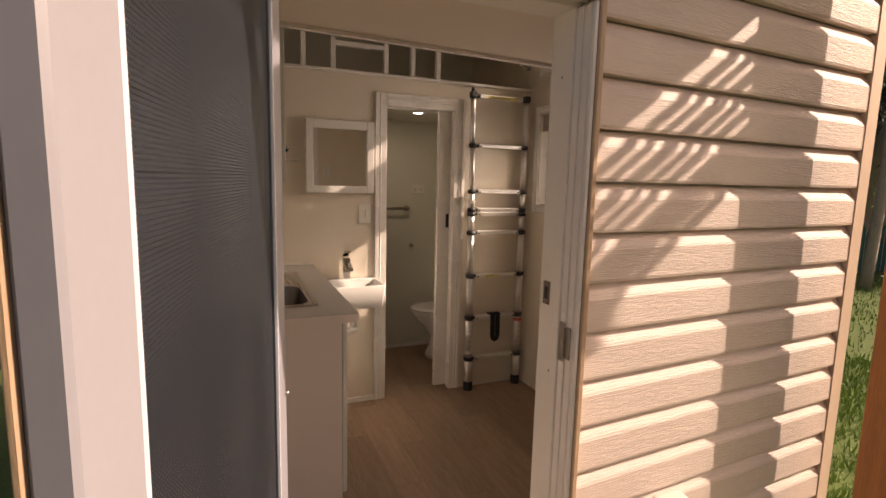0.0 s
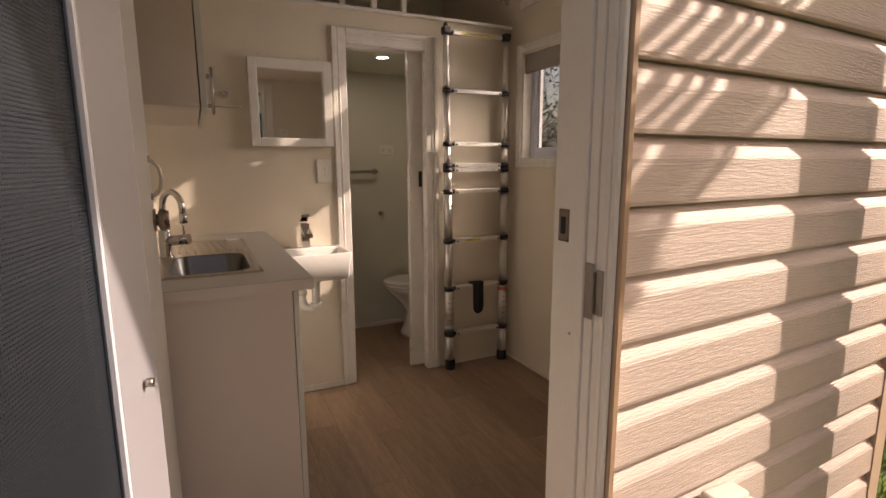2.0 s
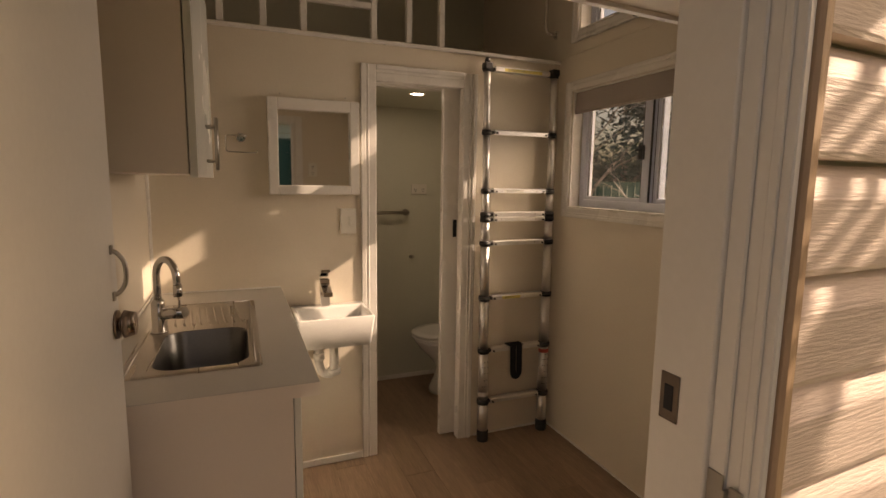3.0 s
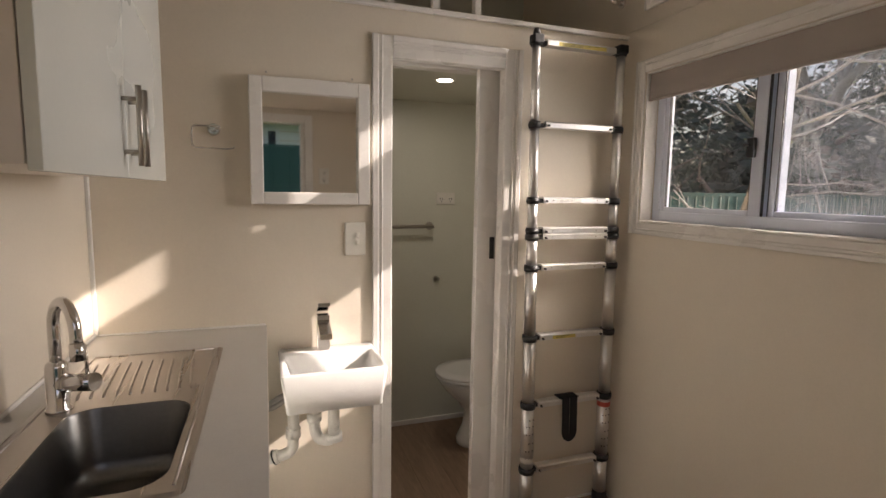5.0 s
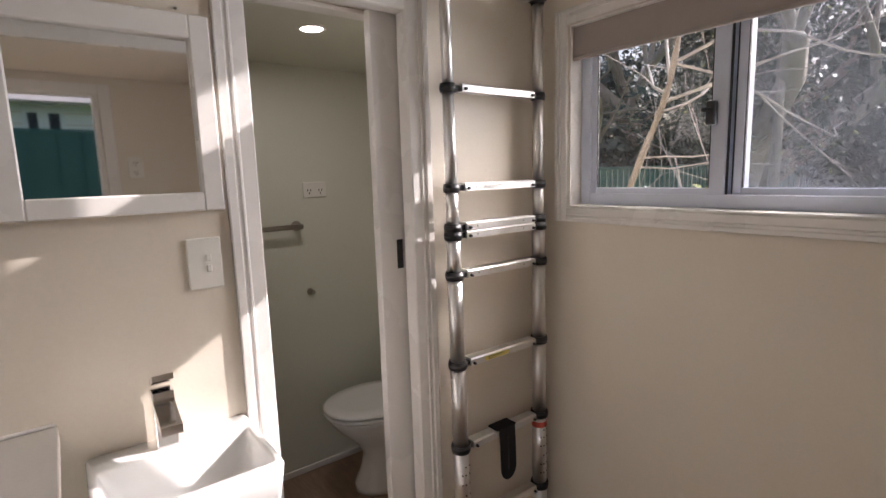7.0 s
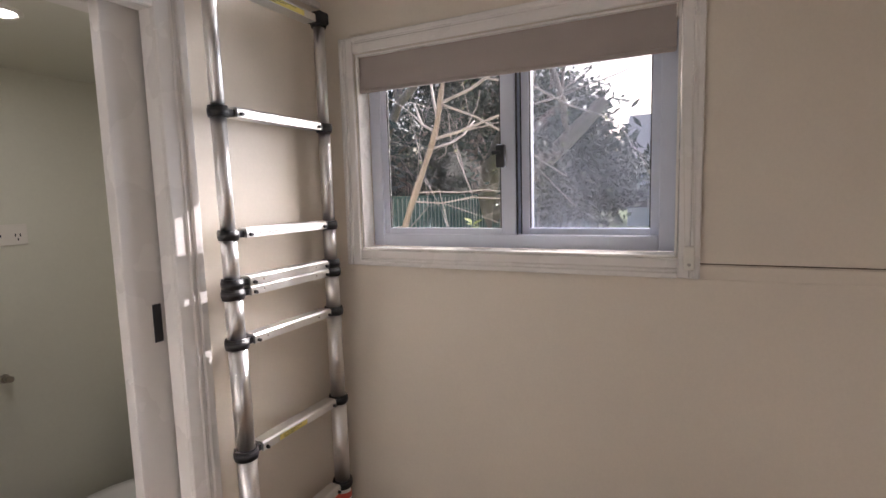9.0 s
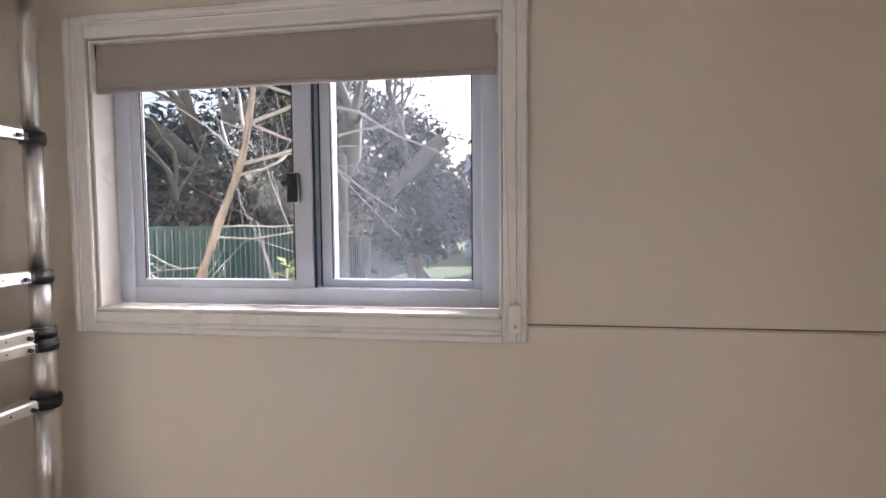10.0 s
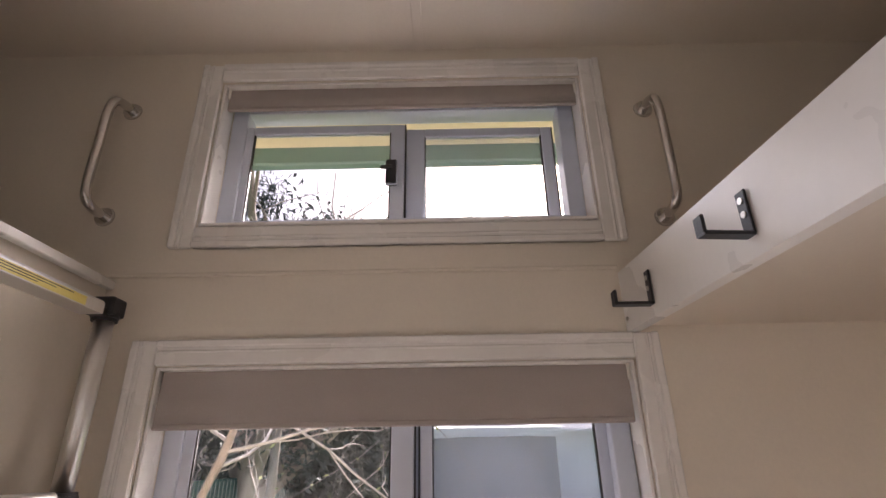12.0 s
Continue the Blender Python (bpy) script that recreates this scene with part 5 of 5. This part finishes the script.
# a young shoot with broad pale leaves below the tree
shoot = thing("leafy_shoot", (3.35, 3.05, GROUND), "young shoot with broad pale green leaves", "plant")
bm = bm_new()
tube(bm, curve_pts([(3.45, 3.15, GROUND), (3.42, 3.12, 0.4), (3.36, 3.06, 1.0), (3.34, 3.04, 1.30)], 4), 0.006, 6)
part("stem", bm, M_TWIG, shoot)
rng = random.Random(3)
for i in range(13):
    a, t = rng.uniform(0, 6.3), rng.uniform(-0.3, 0.8)
    c = Vector((3.34, 3.04, 1.26 + rng.uniform(-0.04, 0.06)))
    dirv = Vector((math.cos(a), math.sin(a), t)).normalized()
    sidev = dirv.cross(Vector((0, 0, 1))).normalized()
    up = sidev.cross(dirv)
    bm = bm_new()
    L_, W_ = rng.uniform(0.05, 0.085), rng.uniform(0.014, 0.022)
    row = []
    for j in range(6):
        u = j / 5
        w = W_ * math.sin(math.pi * min(1, u * 0.92 + 0.06))
        cc = c + dirv * (0.015 + L_ * u) - Vector((0, 0, 1)) * 0.02 * u * u
        row.append((bm.verts.new(cc - sidev * w + up * 0.004), bm.verts.new(cc), bm.verts.new(cc + sidev * w + up * 0.004)))
    for p, q in zip(row, row[1:]):
        bm.faces.new((p[0], p[1], q[1], q[0])).smooth = True
        bm.faces.new((p[1], p[2], q[2], q[1])).smooth = True
    part("leaf", bm, M_LEAFNEAR, shoot)


def bush(name, base, size, count, leaf, label, seed, material=None, category="tree", depth=3):
    """A tree or shrub: a trunk, forking limbs and a loose crown of single leaves."""
    rg = random.Random(seed)
    b = thing(name, base, label, category)
    bm = bm_new()
    ends = []
    p = Vector(base)
    for _ in range(4):
        d = Vector((rg.uniform(-0.7, 0.7), rg.uniform(-0.7, 0.7), 1)).normalized()
        grow(bm, p + Vector((rg.uniform(-0.2, 0.2) * size[0], rg.uniform(-0.2, 0.2) * size[1], 0)), d, size[2] * 0.55, 0.03 * size[2], depth, rg, ends)
    part("limbs", bm, M_BARK, b)
    mids = []
    for e in ends:
        q = e - p
        if abs(q.x) < size[0] and abs(q.y) < size[1] and 0.1 < q.z < size[2]:
            mids.append(e)
    for _ in range(max(10, len(mids) // 2)):
        t, u = rg.uniform(0, 6.3), rg.random() ** 0.5
        mids.append(p + Vector((math.cos(t) * u * size[0] * 0.9, math.sin(t) * u * size[1] * 0.9, size[2] * (0.15 + 0.8 * rg.random() * (1 - 0.45 * u)))))
    vs, fs = leaves(mids, count, 0.16 * size[2] ** 0.5, leaf, rg)
    leaf_part("crown", vs, fs, material or M_LEAF, b)
    return b


bush("evergreen_tree", (11.6, 9.9, GROUND), (2.4, 2.2, 5.6), 12000, 0.14, "tall dark evergreen tree behind the fence", 11)
bush("evergreen_shrub", (6.2, 9.4, GROUND), (1.8, 1.3, 4.0), 9000, 0.06, "tall dark evergreen shrub along the fence", 12, category="shrub")
bush("evergreen_tree", (14.6, 8.0, GROUND), (2.6, 2.4, 11.4), 34000, 0.11, "tall dark evergreen tree just behind the fence", 13)
bush("evergreen_tree", (18.4, 5.4, GROUND), (2.2, 1.5, 6.0), 12000, 0.17, "dark evergreen tree at the end of the lawn", 14)
bush("evergreen_tree", (25.5, 0.2, GROUND), (1.6, 1.6, 6.2), 6000, 0.17, "slender dark tree behind the shed", 15)
bush("evergreen_shrub", (-2.6, 4.2, GROUND), (1.2, 2.2, 3.0), 14000, 0.06, "dark shrub in the shade beside the house", 16)
bush("evergreen_tree", (20.0, 9.6, GROUND), (3.2, 2.6, 5.6), 9000, 0.17, "dark evergreen tree beyond the fence", 17)

# a tall bare tree beyond the lawn
rng = random.Random(33)
tall_tree = thing("bare_tree", (12.0, 5.9, GROUND), "tall leafless grey tree standing beyond the lawn", "tree")
bm = bm_new()
tube(bm, curve_pts([(12.0, 5.9, GROUND), (12.05, 5.85, 1.5), (11.95, 5.8, 3.4), (12.0, 5.7, 5.0)], 4), 0.1, 10, [0.11 - 0.004 * i for i in range(13)])
part("trunk", bm, M_BARK, tall_tree)
bm = bm_new()
tall_tips = []
for k in range(7):
    grow(bm, Vector((12.0, 5.75, 4.2 + 0.12 * k)), Vector((rng.uniform(-0.4, 0.4), rng.uniform(-0.55, 0.45), 1.0)).normalized(), 2.3, 0.045, 4, rng, tall_tips)
part("branches", bm, M_BARK, tall_tree)

# fences
def fence(name, a, b, z1, label, ribs, ribmat, panelmat=M_FENCE):
    a, b = Vector((*a, 0)), Vector((*b, 0))
    d = (b - a)
    length = d.length
    d.normalize()
    nrm = Vector((-d.y, d.x, 0))
    f = thing(name, (a.x, a.y, GROUND), label, "fence", "", "structure")

    def slab(bm, s0, s1, o0, o1, z0, z1):
        vs = [bm.verts.new(a + d * s + nrm * o + Vector((0, 0, z))) for s in (s0, s1) for o in (o0, o1) for z in (z0, z1)]
        for q in ((0, 1, 3, 2), (4, 6, 7, 5), (0, 4, 5, 1), (2, 3, 7, 6), (0, 2, 6, 4), (1, 5, 7, 3)):
            bm.faces.new([vs[i] for i in q])
    step = 2.4
    s = 0.0
    while s < length - 0.1:
        e = min(length, s + step)
        bm = bm_new()
        slab(bm, s + 0.03, e - 0.03, -0.012, 0.012, GROUND + 0.03, z1 - 0.03)
        pnl = part("panel", bm, panelmat, f)
        bm = bm_new()
        slab(bm, s - 0.03, s + 0.03, -0.03, 0.03, GROUND, z1)
        part("post", bm, panelmat, f)
        bm = bm_new()
        slab(bm, s + 0.03, e - 0.03, -0.022, 0.022, z1 - 0.05, z1)
        part("top_rail", bm, panelmat, f)
        if ribs:
            bm = bm_new()
            t = s + 0.08
            while t < e - 0.05:
                slab(bm, t, t + 0.012, -0.026, 0.026, GROUND + 0.05, z1 - 0.06)
                t += ribs
            part("ribs", bm, ribmat, pnl)
        s = e
    return f


fence("fence", (1.5, 8.25), (26.0, 5.9), 1.48, "dark green steel fence with pale upright ribs", 0.16, M_FENCEPALE)
fence("fence", (-8.0, -3.4), (9.0, -3.4), 2.12, "plain dark green sheet fence behind the landing", 0.25, M_FENCE)


# ---- buildings ----
def shed():
    s = thing("garden_shed", (21.5, 0.8, GROUND), "grey steel garden shed with a white roof edge", "shed")
    bm = bm_new()
    box(bm, 20.1, 23.1, -1.4, 3.0, GROUND, 2.49)
    body = part("wall", bm, M_SHED, s)
    bm = bm_new()
    y = -1.3
    while y < 2.9:
        box(bm, 20.085, 20.1, y, y + 0.03, GROUND, 2.48)
        y += 0.19
    part("ribs", bm, M_SHED, body)
    bm = bm_new()
    prism(bm, [(19.8, 2.50), (19.8, 2.80), (23.4, 3.10), (23.4, 2.80)], lambda a, b, e: (a, -1.6 if e == 0 else 3.1, b))
    part("roof", bm, M_WHITEMETAL, s, "white steel roof")
    bm = bm_new()
    box(bm, 20.07, 20.095, 0.2, 1.1, GROUND + 0.05, 1.6)
    part("door", bm, M_SHED, s)


shed()


def far_house(name, x0, x1, y0, y1, zw, zr, label, wallmat, windows, face):
    h = thing(name, ((x0 + x1) / 2, (y0 + y1) / 2, GROUND), label, "house")
    bm = bm_new()
    box(bm, x0, x1, y0, y1, GROUND, zw)
    wall = part("wall", bm, wallmat, h)
    bm = bm_new()
    prism(bm, [(x0 - 0.5, zw - 0.05), ((x0 + x1) / 2, zr), (x1 + 0.5, zw - 0.05)], lambda a, b, e: (a, y0 - 0.4 if e == 0 else y1 + 0.4, b)) if face == "x" else prism(bm, [(y0 - 0.5, zw - 0.05), ((y0 + y1) / 2, zr), (y1 + 0.5, zw - 0.05)], lambda a, b, e: (x0 - 0.4 if e == 0 else x1 + 0.4, a, b))
    part("roof", bm, M_ROOFTILE, h)
    for a, b, z0, z1 in windows:
        w = bm_new()
        if face == "x":
            box(w, x0 - 0.02, x0 + 0.02, a, b, z0, z1)
        else:
            box(w, a, b, y1 - 0.02, y1 + 0.02, z0, z1)
        win = part("window", w, M_DARKGLASS, h, "dark window glass")
        fr = bm_new()
        g = 0.07
        for p, q, r, t in ((a - g, a, z0 - g, z1 + g), (b, b + g, z0 - g, z1 + g), (a, b, z1, z1 + g), (a, b, z0 - g, z0)):
            if face == "x":
                box(fr, x0 - 0.04, x0 - 0.001, p, q, r, t)
            else:
                box(fr, p, q, y1 + 0.001, y1 + 0.04, r, t)
        part("frame", fr, M_WHITEMETAL, win)
    bm = bm_new()
    if face == "y":
        for i in range(16):
            z = GROUND + 0.2 + i * 0.2
            if z < zw - 0.1:
                box(bm, x0 - 0.01, x1 + 0.01, y1 + 0.0005, y1 + 0.012, z, z + 0.015)
        part("board_lines", bm, M_CLADTRIM, wall)
    else:
        box(bm, x0 - 0.5, x0 - 0.36, y0 - 0.4, y1 + 0.4, zw - 0.12, zw + 0.02)
        part("gutter", bm, M_WHITEMETAL, h)


far_house("neighbour_house", -4.0, 8.0, -13.0, -7.0, 2.9, 5.0, "white weatherboard house beyond the fence with dark windows", M_HOUSEWALL, ((-2.4, -1.9, 1.3, 2.3), (-0.6, -0.3, 1.3, 2.3), (0.15, 0.45, 1.3, 2.3), (0.86, 1.00, 1.7, 2.70), (1.15, 1.31, 1.7, 2.70), (3.4, 4.2, 1.3, 2.3)), "y")
far_house("far_house", 30.0, 39.0, -8.0, 5.0, 3.2, 6.0, "far house with a pale tiled roof", M_WHITEMETAL, ((0.5, 2.0, 0.5, 1.7), (4.0, 5.5, 0.5, 1.7)), "x")

# ---- pieces: weatherboards and floor planks ----
PITCH = 0.1328


def board_mesh(x0, x1):
    bm = bm_new()
    prof = [(1.0345, 0.004), (1.0345, 0.1313), (1.030, 0.1313), (1.0095, 0.099), (1.0065, 0.091), (1.0060, 0.012), (1.0085, 0.004)]
    prism(bm, prof, lambda a, b, e: (x0 if e == 0 else x1, a - 0.041 + skewed(x0 if e == 0 else x1), b))
    return mesh_of("weatherboard", bm, M_CLAD)


right, left, above = board_mesh(1.013, 2.250), board_mesh(XO0, 0.202), board_mesh(0.2035, 1.0115)
for i in range(22):
    z = -0.128 + PITCH * i + 0.0075
    if z + PITCH > ZC + 0.03:
        break
    piece("weatherboard", right, wall_entry, pose(0, 0, z))
    piece("weatherboard", left, wall_entry, pose(0, 0, z))
    if z > 1.945:
        piece("weatherboard", above, wall_entry, pose(0, 0, z))
bm = bm_new()
box(bm, -0.076, 0.076, -0.458, 0.458, -0.0055, 0.0, 0.0012)
plank_mesh = mesh_of("floor_plank", bm, M_PLANK)
rng = random.Random(5)
for i in range(14):
    xc = X0 + 0.077 + i * 0.1536
    if xc + 0.076 > XO1:
        break
    off = (i * 0.37) % 0.92
    for j in range(5):
        yc = YE0 - 0.3 + off + j * 0.9175
        if yc - 0.458 < YE0 - 0.05 or yc + 0.458 > YR1:
            continue
        piece("floor_plank", plank_mesh, floor, pose(xc, yc, rng.uniform(-0.0003, 0.0)))
bm = bm_new()
box(bm, X0, X1, YE1 - 0.12, YR0, -0.0058, -0.0012)
structure("floor_underlay", bm, M_PLANK, "wood look vinyl between the planks' ends", "floor")
